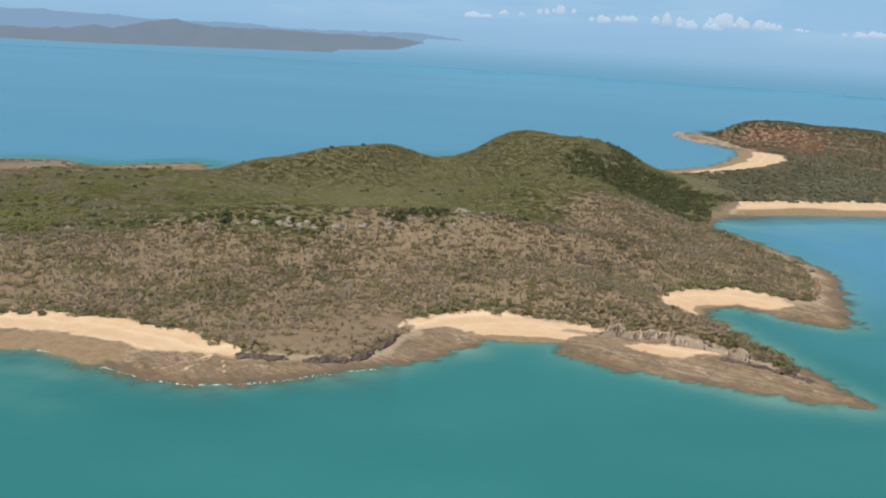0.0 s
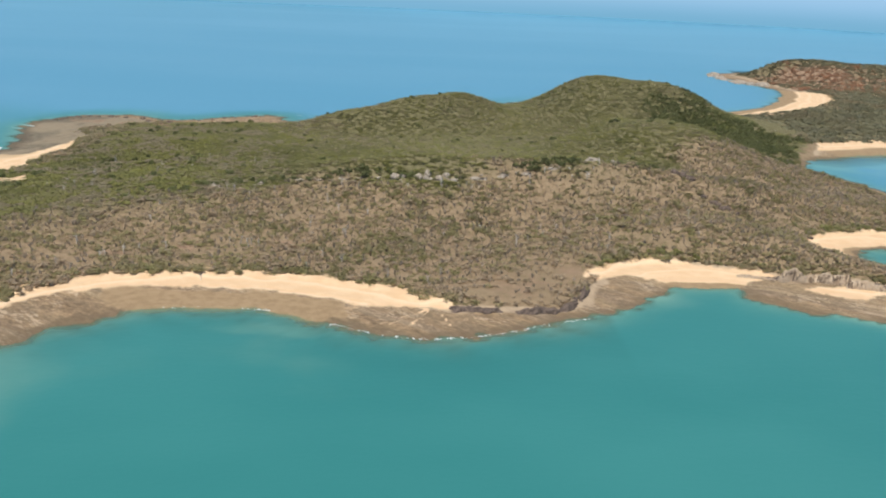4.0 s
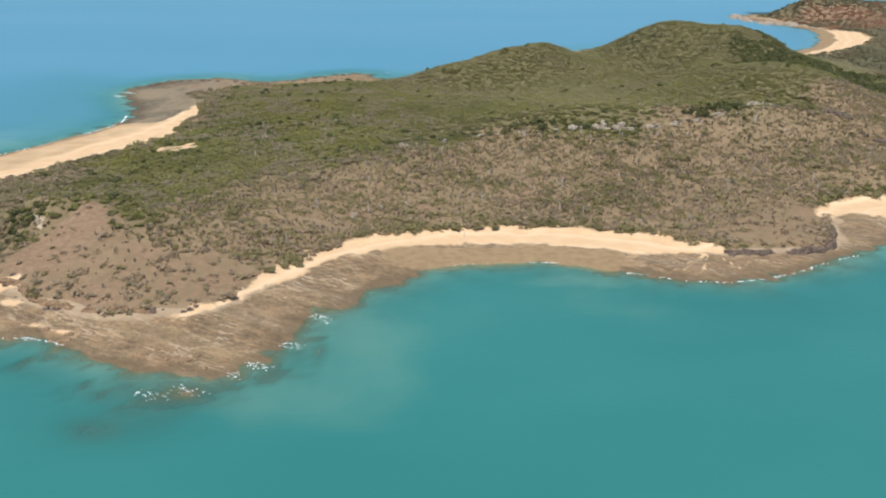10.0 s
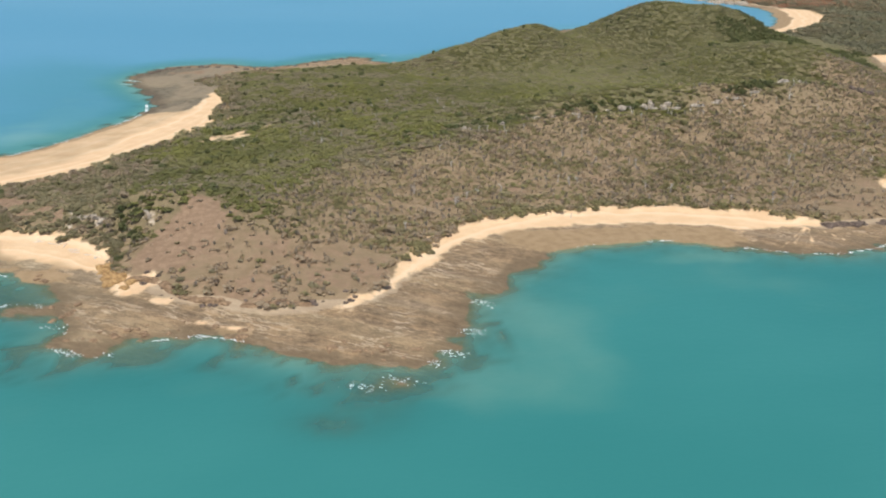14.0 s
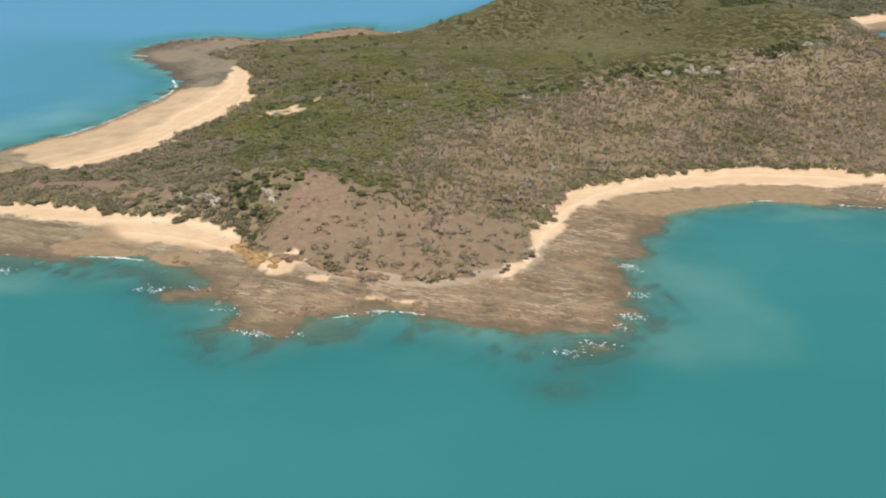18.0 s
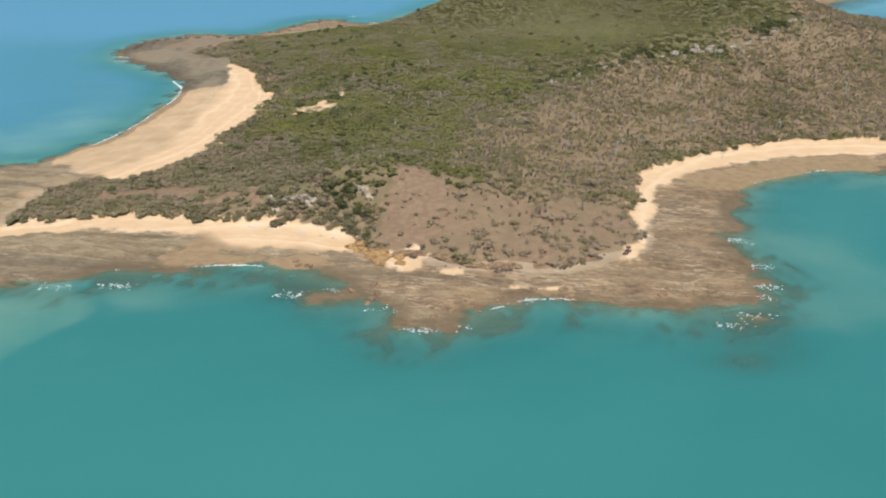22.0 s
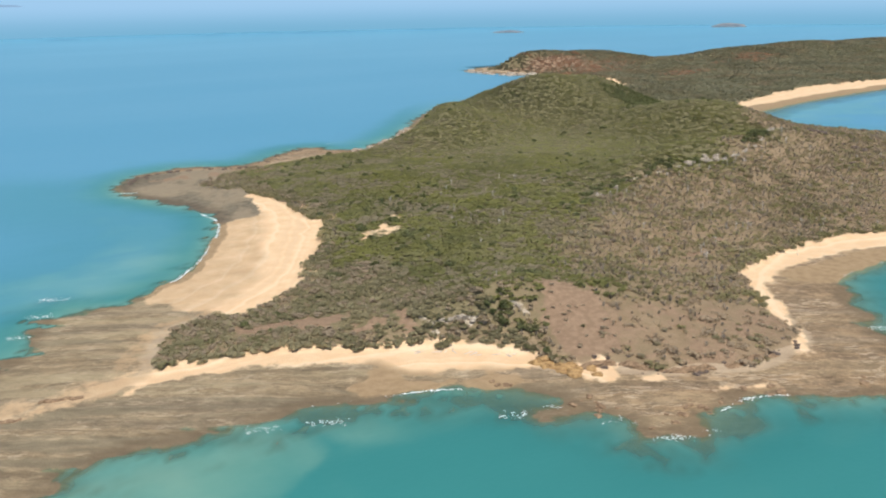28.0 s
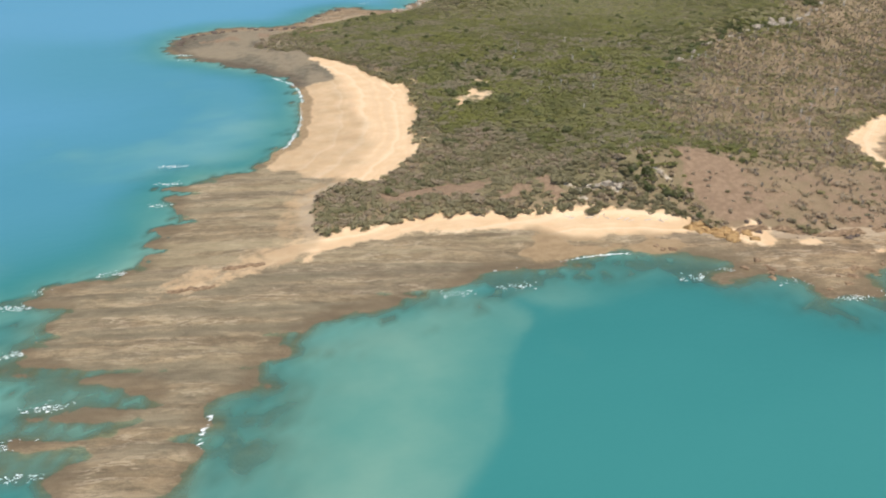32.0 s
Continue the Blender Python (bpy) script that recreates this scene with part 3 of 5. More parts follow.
def island(x, y):
    """Height of the main island and its sea bed, and what covers it."""
    wx, wy = x + 2.5 * rough(x, y, 14, 3, 3), y + 2.5 * rough(x, y, 14, 3, 40)
    d, g = COAST(wx, wy), SCRUB(wx, wy)
    sand = np.max([r(wx, wy) for r in SANDS], 0)
    sand = np.maximum(np.maximum(sand, BAY_WET(wx, wy)), COVE_WET(wx, wy) - 2 + 4 * rough(x, y, 12, 3, 48)) + 2.2 * rough(x, y, 8, 3, 47)
    ledge = rough((x * 0.84 - y * 0.54) * 0.16, x * 0.54 + y * 0.84, 6.5, 3, 8)
    lump = rough(x, y, 11, 4, 21)
    shelf = np.where(d > 0, 0.12 + 1.9 * (1 - np.exp(-d / 26)), np.maximum(0.10 * d - 0.02, -1.2 + 0.035 * (d + 12)))
    bare = sstep(-g, -2, 3) * sstep(-sand, -2, 2)
    near_water = sstep(d, -45, -4)
    z = shelf + bare * near_water * ((0.36 + 0.34 * sstep(-x, 470, 540)) * ledge + 0.36 * lump + 0.16 * rough(x, y, 4.0, 2, 33))
    for sx, sy, a, b, top in REEFS:
        rise = np.exp(-0.5 * (((x - sx) / a) ** 2 + ((y - sy) / b) ** 2))
        z = np.where(d < 0, np.maximum(z, z * (1 - rise) + rise * (top + 0.3 * lump + 0.3 * ledge)), z)
    patch = sstep(rough(x, y, 10, 3, 81), 0.25, 0.55) * sstep(d, -36, -12) * sstep(-d, 1, 4) * (x < -300) * (y < 470)
    z = z * (1 - patch) + patch * np.maximum(z, -0.36)
    bank = sstep(g, -3, 6)
    z = z + bank * 1.6 + 2.0 * (1 - np.exp(-np.maximum(g, 0) / 45))
    up = sstep(g, -2, 60) * 0.6 + sstep(g, -4, 16) * 0.4
    z = z + up * (swell(x, y, HILLS) + 1.3 * rough(x, y, 70, 3, 5) + 0.5 * rough(x, y, 16, 2, 6))
    z = np.maximum(z, -24)
    streak = np.min([np.hypot(x - ax - np.clip(((x - ax) * (bx - ax) + (y - ay) * (by - ay)) / ((bx - ax) ** 2 + (by - ay) ** 2), 0, 1) * (bx - ax),
                              y - ay - np.clip(((x - ax) * (bx - ax) + (y - ay) * (by - ay)) / ((bx - ax) ** 2 + (by - ay) ** 2), 0, 1) * (by - ay)) for ax, ay, bx, by in FAN], 0)
    cover = dict(
        tide=d / 10, bleach=sstep(g, -13, -2) * sstep(d, 5, 12), sand=np.maximum(np.maximum(np.maximum(np.maximum(sstep(sand, -5, 5), np.maximum(0.52 * sstep(DUNE_END(wx, wy), -7, 5), (0.55 + 0.25 * lump) * sstep(SPINE(wx, wy), -6, 6))), (0.5 + 0.3 * lump) * (1 - sstep(streak, 0.2, 1.5))), sstep(-d, np.where(y > 520, 0.3, 2), np.where(y > 520, 4, 13) + np.where(y > 520, 2, 6) * lump) * 0.9 * (1 - sstep(z, -0.9, -0.35))), np.clip(0.6 * spot(x, y, RED_EARTH) + 0.3 * rough(x, y, 5, 2, 70) * (spot(x, y, RED_EARTH) > 0.05), 0, 1)), dust=0.75 * sstep(sand, -26, 0) + 0.5 * sstep(-np.abs(d - 16), -14, 0) * (x > -150), rock=sstep(-g, -2.5, 1.5), soil=np.maximum(np.maximum(0.85 * sstep(SOIL(wx, wy) + 4 * rough(x, y, 15, 3, 49), -9, 7), 0.48 * np.maximum(sstep(THIN_SOIL(wx, wy), -8, 8), 0.8 * sstep(EAST_SOIL(wx, wy), -8, 8))), spot(x, y, SOIL_SPOTS) * (0.75 + 0.5 * lump)),
        wet=np.maximum(np.maximum(np.maximum(1 - sstep(d, 3, 9), np.maximum(sstep(BAY_WET(wx, wy), -9, 5), np.maximum(np.maximum(0.6 * sstep(DUNE_END(wx, wy), -9, 2), 0.5 * sstep(SPINE(wx, wy), -9, 2)), 0.72 * sstep(COVE_WET(wx, wy), -13, 1)))), 0.47 * sstep(WET_SAND(wx, wy), -7, 16)), 0.0), weed=sstep(WEED(wx, wy), -6, 6),
        lush=sstep(LUSH(x, y) + 22 * rough(x, y, 45, 3, 2), np.where(x < -250, -60, -20), np.where(x < -250, 50, 22)) * sstep(g, 4, 20),
        pale=np.clip(0.52 * spot(x, y, PALE_CLIFF) + 0.25 * rough(x, y, 5, 2, 70), 0, 1))
    return z, cover, d, g


FAR_COAST = Region([(284, 890), (340, 910), (384, 922), (445, 936), (569, 955), (712, 970), (882, 970), (1115, 901), (1414, 840), (1816, 943), (2027, 1362), (1938, 1740), (1538, 1752), (1088, 1795), (788, 1848),
                    (592, 1845), (470, 1790), (452, 1732), (465, 1664), (481, 1585), (485, 1507), (454, 1407), (390, 1298), (305, 1212), (273, 1169), (277, 1029)], pad=200, cell=10)
FAR_SCRUB = Region([(271, 940), (308, 955), (380, 978), (515, 1020), (681, 1054), (879, 1043), (1118, 1005), (1416, 943), (1768, 1025), (1927, 1362), (1858, 1715), (1518, 1722), (1098, 1765), (829, 1815),
                    (633, 1815), (512, 1770), (491, 1731), (503, 1652), (516, 1562), (524, 1498), (542, 1425), (476, 1312), (402, 1236), (330, 1182), (294, 1137)], pad=100, cell=10)
FAR_SANDS = [Region(p, pad=40, cell=8) for p in (
    [(302, 953), (318, 964), (380, 985), (515, 1027), (681, 1061), (879, 1050), (1118, 1010), (1416, 948), (1414, 819), (1115, 891), (882, 946), (569, 925), (384, 905), (318, 900)],
    [(289, 1206), (334, 1176), (405, 1229), (480, 1306), (549, 1422), (522, 1490), (470, 1508), (433, 1407), (369, 1298), (284, 1217)])]
FAR_HILLS = [(650, 1740, 25, 95, 105, 0), (810, 1704, 22, 75, 110, 0), (1170, 1643, 15, 75, 120, 0), (1320, 1610, 18, 80, 120, 0), (1453, 1578, 22, 70, 120, 0), (1731, 1524, 30, 160, 150, 0), (565, 1730, 14, 60, 70, 0)]


def far_island(x, y):
    wx, wy = x + 5 * rough(x, y, 40, 3, 3), y + 5 * rough(x, y, 40, 3, 40)
    d, g = FAR_COAST(wx, wy), FAR_SCRUB(wx, wy)
    sand = np.max([r(wx, wy) for r in FAR_SANDS], 0)
    z = np.where(d > 0, 0.1 + 2.4 * (1 - np.exp(-d / 40)), np.where((y < 1000) & (d > -45), 0.009 * d, np.maximum(0.10 * d + 4.1 * (y < 1000), -24))) + sstep(g, -3, 10) * 1.5
    z = z + sstep(g, -2, 70) * (swell(x, y, FAR_HILLS) + 2.5 * rough(x, y, 110, 3, 5))
    red = np.exp(-0.5 * (((x - 610) / 95) ** 2 + ((y - 1600) / 80) ** 2)) + 0.9 * np.exp(-0.5 * (((x - 735) / 60) ** 2 + ((y - 1380) / 25) ** 2)) + 0.6 * np.exp(-0.5 * (((x - 1080) / 120) ** 2 + ((y - 1525) / 55) ** 2))
    cover = dict(tide=d / 10, bleach=sstep(g, -20, -3), dust=np.zeros_like(x), sand=np.maximum(sstep(sand, -8, 4), sstep(-d, 10, 40)), rock=sstep(-g, -8, 3), soil=np.clip(red + 0.25 * rough(x, y, 60, 3, 4) * (red > 0.2), 0, 1), wet=1 - sstep(d, np.where(y < 1100, 18, 15), np.where(y < 1100, 34, 30)), weed=np.zeros_like(x), lush=sstep(g, 5, 40) * (1 - np.clip(red, 0, 1)), pale=np.zeros_like(x))
    return z, cover, d, g


# ---- meshes ----
def sheet(name, xs, ys, heights, attributes, material):
    """One sheet over the lines xs and ys."""
    nx, ny = len(xs), len(ys)
    gx, gy = np.meshgrid(xs, ys, indexing="ij")
    co = np.stack([gx, gy, heights], -1).reshape(-1, 3).astype(np.float32)
    i = np.arange(nx * ny).reshape(nx, ny)
    quads = np.stack([i[:-1, :-1], i[1:, :-1], i[1:, 1:], i[:-1, 1:]], -1).reshape(-1, 4)
    return solid(name, co, quads, attributes, material, True)


def solid(name, co, faces, attributes, material, shade_smooth=False):
    """An object from arrays of corners and of faces that all have as many corners."""
    me = bpy.data.meshes.new(name)
    co = np.ascontiguousarray(co, np.float32)
    count, k = faces.shape
    me.vertices.add(len(co)), me.loops.add(count * k), me.polygons.add(count)
    me.vertices.foreach_set("co", co.ravel())
    me.loops.foreach_set("vertex_index", faces.astype(np.int32).ravel())
    me.polygons.foreach_set("loop_start", np.arange(0, count * k, k, dtype=np.int32))
    if shade_smooth:
        me.polygons.foreach_set("use_smooth", np.ones(count, bool))
    for key, values in attributes.items():
        me.attributes.new(key, "FLOAT", "POINT").data.foreach_set("value", np.ascontiguousarray(values, np.float32).ravel())
    me.materials.append(material)
    me.update(calc_edges=True)
    return new(name, me)


def grow(a, b, step, far_lo, far_hi, rate=1.25):
    """Lines from far_lo to far_hi, step apart between a and b, wider and wider outside."""
    mid = list(np.arange(a, b + step * 0.5, step))
    s, v = step, a
    left = []
    while v > far_lo:
        s *= rate
        v -= s
        left.append(max(v, far_lo))
    s, v, right = step, mid[-1], []
    while v < far_hi:
        s *= rate
        v += s
        right.append(min(v, far_hi))
    return np.array(left[::-1] + mid + right)


REACH = 4560.0
MID = (-300.0, 300.0)
# the sea bed and the main island, one sheet that reaches the horizon
tx = np.concatenate([grow(-820, 320, 1.8, MID[0] - REACH, 320)[:-1], grow(320, 330, 2, 320, MID[0] + REACH)])
ty = np.concatenate([grow(255, 505, 1.6, MID[1] - REACH, 505)[:-1], grow(505, 1270, 3.2, 505, MID[1] + REACH)])
gx, gy = np.meshgrid(tx, ty, indexing="ij")
gz, cover, coast_d, scrub_d = island(gx, gy)
tagged(sheet("ground", tx, ty, gz, cover, GROUND), "hilly island of scrub, sand beaches and rock shelves on the sea bed", "island", kind="structure")

fx, fy = np.arange(235, 2200, 9.0), np.arange(820, 2230, 9.0)
hx, hy = np.meshgrid(fx, fy, indexing="ij")
hz, far_cover, _, _ = far_island(hx, hy)
tagged(sheet("ground_far", fx, fy, hz, far_cover, GROUND), "distant wooded island with red slopes joined by a sandy neck", "island", kind="structure")

# the sea
sx = np.concatenate([grow(-900, 340, 4.0, MID[0] - REACH, 340)[:-1], grow(340, 940, 12.0, 340, MID[0] + REACH)])
sy = np.concatenate([grow(160, 1080, 4.0, MID[1] - REACH, 1080)[:-1], grow(1080, 1600, 12.0, 1080, MID[1] + REACH)])
qx, qy = np.meshgrid(sx, sy, indexing="ij")
bed, _, sea_d, _ = island(qx, qy)
far_bed, _, far_d, _ = far_island(qx, qy)
depth = np.maximum(-np.maximum(bed, far_bed), 0)
wob, wisp = rough(qx, qy, 40, 3, 13), rough(qx * 0.5, qy, 14, 3, 18)
bank = BANK(qx + 3 * wisp, qy + 3 * wisp)
plume = PLUME(qx + 5 * wisp, qy + 5 * wisp)
shoal = 0.62 * sstep(bank + 5 * wob, -7, 5) * (0.75 + 0.25 * sstep(bank, 0, 30))
shoal = np.maximum(shoal, 0.36 * sstep(plume + 8 * wob, -14, 22))
for cx, cy, a, b, h in SHOALS:
    shoal = np.maximum(shoal, 0.7 * h * (1 - sstep(np.hypot((qx - cx) / a, (qy - cy) / b) + 0.7 * wob + 0.3 * wisp, 0.0, 1.9)))
shoal = np.maximum(shoal, (0.75 - 0.05 * (qy > 520)) * np.exp(np.minimum(np.maximum(sea_d, far_d), 0) / np.where(qy > 520, 18, 16)))
# Mask for blue open water and the haze and sky sheen painted with it.
offshore_haze = sstep(np.hypot((qx + 250) / 1.2, qy - 560), 420, 900)
offshore_haze = np.maximum(offshore_haze, sstep(qy - 0.25 * (qx + 640), 520, 640) * sstep(-sea_d, 4, 45) * (qx < 0) * (0.62 + 0.38 * sstep(-sea_d, 60, 220)))
offshore_haze = np.maximum(offshore_haze, sstep(qy - 780 + 0.5 * (qx + 400) , -60, 220) * sstep(-sea_d, 5, 60))
offshore_haze = np.maximum(offshore_haze, 0.85 * sstep(qx, 200, 330) * sstep(qy, 430, 640))
offshore_haze = offshore_haze * (1 - np.where(qy > 520, 0.35, 0.8) * np.clip(shoal, 0, 1))
murk = 1 - np.exp(-np.maximum(depth - 0.03, 0) * np.where((qy > 520) | (qx > -20), 5.0, 1.5))
murk = np.where(np.maximum(sea_d, far_d) > -200, murk, 1.0)
tagged(sheet("water", sx, sy, np.zeros_like(qx), dict(murk=np.clip(murk, 0.02, 1), shoal=shoal, offshore_haze=offshore_haze), SEA), "turquoise sea with milky shallows along the shore", "sea", kind="structure")


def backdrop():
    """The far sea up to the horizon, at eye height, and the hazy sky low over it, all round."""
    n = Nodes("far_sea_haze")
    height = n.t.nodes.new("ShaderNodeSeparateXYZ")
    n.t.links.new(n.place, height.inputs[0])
    # The ring glows; horizon haze is painted as colour that pales with height.
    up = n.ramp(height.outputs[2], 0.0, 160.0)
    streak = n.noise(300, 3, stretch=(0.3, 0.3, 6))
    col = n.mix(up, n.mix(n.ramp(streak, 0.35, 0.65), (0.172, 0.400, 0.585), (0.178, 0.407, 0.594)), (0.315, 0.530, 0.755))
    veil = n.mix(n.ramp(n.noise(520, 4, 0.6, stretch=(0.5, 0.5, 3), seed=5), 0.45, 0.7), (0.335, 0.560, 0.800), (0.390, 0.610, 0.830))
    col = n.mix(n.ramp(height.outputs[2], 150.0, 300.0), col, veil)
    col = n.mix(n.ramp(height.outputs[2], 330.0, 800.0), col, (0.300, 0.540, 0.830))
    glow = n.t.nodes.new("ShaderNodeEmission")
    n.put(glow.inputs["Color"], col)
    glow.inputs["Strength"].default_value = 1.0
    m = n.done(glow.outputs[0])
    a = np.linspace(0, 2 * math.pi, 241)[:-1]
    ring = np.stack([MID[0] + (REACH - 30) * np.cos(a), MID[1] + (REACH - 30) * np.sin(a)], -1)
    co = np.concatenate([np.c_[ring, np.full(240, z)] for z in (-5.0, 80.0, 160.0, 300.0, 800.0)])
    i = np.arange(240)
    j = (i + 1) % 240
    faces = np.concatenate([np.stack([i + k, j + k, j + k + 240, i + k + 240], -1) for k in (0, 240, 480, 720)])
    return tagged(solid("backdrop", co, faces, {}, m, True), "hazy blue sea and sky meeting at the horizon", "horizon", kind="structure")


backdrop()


# ---- plants ----
rng = np.random.RandomState(11)


def leaves(count, lobes, wide, tall, leaf, seed):
    """Corners of count leaf sprays on the lobes of a crown, wide and tall in metres, standing on z = 0."""
    r = np.random.RandomState(seed)
    mid = np.c_[r.uniform(-0.42, 0.42, (lobes, 2)) * wide, r.uniform(0.18, 0.42, lobes) * tall]
    size = r.uniform(0.42, 0.85, lobes)
    pick = r.randint(0, lobes, count)
    u = r.normal(size=(count, 3))
    u[:, 2] = np.abs(u[:, 2]) * 1.1 - 0.35
    u /= np.linalg.norm(u, axis=1)[:, None]
    c = mid[pick] + u * (size[pick] * r.uniform(0.7, 1.08, count))[:, None] * (wide * 0.5, wide * 0.5, tall * 0.48)
    c[:, 2] = np.maximum(c[:, 2], r.uniform(0.02, 0.14, count) * tall)
    facing = 0.7 * u + (0, 0, 0.7) + r.normal(size=(count, 3)) * 0.35
    facing /= np.linalg.norm(facing, axis=1)[:, None]
    side = np.cross(facing, r.normal(size=(count, 3)))
    side /= np.linalg.norm(side, axis=1)[:, None]
    other = np.cross(facing, side)
    s = (leaf * r.uniform(0.6, 1.25, count))[:, None]
    return np.stack([c + side * s, c - side * 0.5 * s + other * 0.87 * s, c - side * 0.5 * s - other * 0.8 * s], 1)


def woods(name, label, kinds, x, y, z, wide, tall, dry, material, category="scrub", spread=0.3):
    """A great many bushes in one object."""
    turn = rng.uniform(0, 2 * math.pi, len(x))
    tone = np.clip(rng.normal(0.45, spread, len(x)) + 0.25 * rough(x, y, 30, 3, 77), 0, 1)
    which = rng.randint(0, len(kinds), len(x))
    co, tint, dryness = [], [], []
    for k, tri in enumerate(kinds):
        m = which == k
        c, s = np.cos(turn[m])[:, None, None], np.sin(turn[m])[:, None, None]
        w = wide[m][:, None, None]
        px, py = tri[None, :, :, 0] * w, tri[None, :, :, 1] * w
        out = np.stack([px * c - py * s + x[m][:, None, None], px * s + py * c + y[m][:, None, None], tri[None, :, :, 2] * tall[m][:, None, None] + z[m][:, None, None]], -1)
        co.append(out.reshape(-1, 3))
        per = tri.shape[0] * 3
        jitter = rng.normal(0, 0.1, (m.sum(), tri.shape[0]))
        tint.append(np.repeat(np.clip(tone[m][:, None] + jitter, 0, 1), 3, axis=1).ravel())
        dryness.append(np.repeat(dry[m], per))
    co = np.concatenate(co)
    faces = np.arange(len(co)).reshape(-1, 3)
    ob = solid(name, co, faces, dict(tint=np.concatenate(tint), dry=np.concatenate(dryness)), material)
    return tagged(ob, label, category, kind="stuff")


def plot(x0, x1, y0, y1, step, ground=island):
    """Places strewn evenly over a part of the plan, with the height, the cover, and how far they lie from coast and clearing."""
    px, py = np.meshgrid(np.arange(x0, x1, step), np.arange(y0, y1, step), indexing="ij")
    px, py = px.ravel() + rng.uniform(-0.48, 0.48, px.size) * step, py.ravel() + rng.uniform(-0.48, 0.48, py.size) * step
    pz, pc, pd, pg = ground(px, py)
    return px, py, pz, pc, pd, pg


BUSH = [leaves(48, 6, 1.0, 1.15, 0.27, k) for k in range(8)]
DRYBUSH = [leaves(29, 5, 1.15, 1.15, 0.22, 60 + k) for k in range(10)]
TUFT = [leaves(30, 5, 1.05, 1.1, 0.31, 20 + k) for k in range(8)]
FARTREE = [leaves(20, 3, 1.0, 1.0, 0.42, 40 + k) for k in range(5)]



def twigs(count, wide, tall, thick, seed):
    """Thin upright twigs that spread from one foot, each a narrow blade, bent at its middle."""
    r = np.random.RandomState(seed)
    a, lean = r.uniform(0, 2 * math.pi, count), r.uniform(0.1, 0.5, count) * wide
    foot = np.c_[np.cos(a), np.sin(a), np.zeros(count)] * r.uniform(0.02, 0.2, count)[:, None] * wide
    tip = np.c_[np.cos(a) * lean, np.sin(a) * lean, r.uniform(0.55, 1.0, count) * tall]
    side = np.c_[-np.sin(a), np.cos(a), np.zeros(count)] * thick * r.uniform(0.5, 1.0, count)[:, None]
    mid = 0.45 * foot + 0.55 * tip
    return np.concatenate([np.stack([foot, mid + side, mid - side], 1), np.stack([tip, mid - side, mid + side], 1)])


BARE = [twigs(13, 1.0, 1.0, 0.075, 80 + k) for k in range(8)]

# the dry slope
px, py, pz, pc, pd, pg = plot(-470, 310, 340, 860, 2.5)
thick = 0.5 + 0.5 * rough(px, py, 24, 3, 60)
fine_dots = 0.5 + 0.5 * rough(px, py, 7, 2, 61)
m = (pg > 0.5) & (np.maximum(np.maximum(pc["soil"], pc["pale"]), pc["sand"] * (pg < 3)) < 0.5) & (pc["lush"] < rng.uniform(0.25, 0.75, len(px))) & (rng.uniform(0, 1, len(px)) < 0.44 + 0.45 * thick + 0.3 * fine_dots)
m &= ~((px < -464) & (py < 580))
m &= (pc["soil"] < 0.3) | (rng.uniform(0, 1, len(px)) < 0.16 + 0.4 * (fine_dots > 0.66))
bare = m & (rng.uniform(0, 1, len(px)) < 0.30 + 0.25 * sstep(thick, 0.5, 0.9)) & (pg > 6)
m &= ~bare
w = rng.uniform(1.5, 3.4, bare.sum())
woods("leafless_shrubs", "grey leafless shrubs on the dry slopes", BARE, px[bare], py[bare], pz[bare] - 0.1, w, w * rng.uniform(0.7, 1.15, bare.sum()), rng.uniform(0, 1, bare.sum()), LEAF_BARE)
edge = np.exp(-np.maximum(pg[m], 0) / 7)
w = np.clip(rng.lognormal(0.95, 0.40, m.sum()), 1.1, 6.0) * (0.8 + 0.45 * thick[m]) + edge * 1.1
woods("dry_scrub", "olive and grey-brown scrub on dry open slopes", DRYBUSH, px[m], py[m], pz[m] - 0.15, w, w * rng.uniform(0.4, 0.75, m.sum()), rng.uniform(0, 1, m.sum()) * (1 - 0.6 * edge) + 0.55 * (pc["soil"][m] > 0.2), LEAF_DRY)
px, py, pz, pc, pd, pg = plot(-640, 310, 340, 1260, 3.1)
clear = np.maximum(np.maximum(np.maximum(pc["soil"], pc["pale"]), pc["sand"] * (pg < 3)), spot(px, py, RED_EARTH) * 1.6)
clear = np.maximum(clear, (np.abs(py - scarp(px) + 1.5) < 2.6) * (px > -270) * (px < 60) * (rng.uniform(0, 1, len(px)) < 0.2))
thick = 0.5 + 0.5 * rough(px, py, 24, 3, 60)
near_dune = (px < -464) & (py < 580) | (pg < 15 + 9 * rough(px, py, 18, 2, 97)) & (px < -365) & (py > 560) & (py < 930)
lush = pc["lush"] > rng.uniform(0.25, 0.75, len(px))
roll_ = rng.uniform(0, 1, len(px))
alive = (pg > 0.5) & (clear < 0.5) & ~((py > 1015) & (pz < 9))
# the green side
m = alive & lush & ~near_dune & (roll_ < 0.93)
w = np.clip(rng.lognormal(1.27, 0.27, m.sum()), 2.0, 7.0)
high = (0.38 + 0.5 * sstep(-px[m], 120, 380)) * (1 - 0.5 * sstep(py[m], 700, 860))
woods("green_scrub", "dense green scrub over the back of the island", TUFT, px[m], py[m], pz[m] - 0.2, w, w * rng.uniform(0.32, 0.68, m.sum()) * high, rng.uniform(0.2, 0.7, m.sum()) + (0.12 + 0.3 * rough(px[m], py[m], 26, 3, 66)) * sstep(-px[m], 120, 300), LEAF_GREEN, spread=0.17)
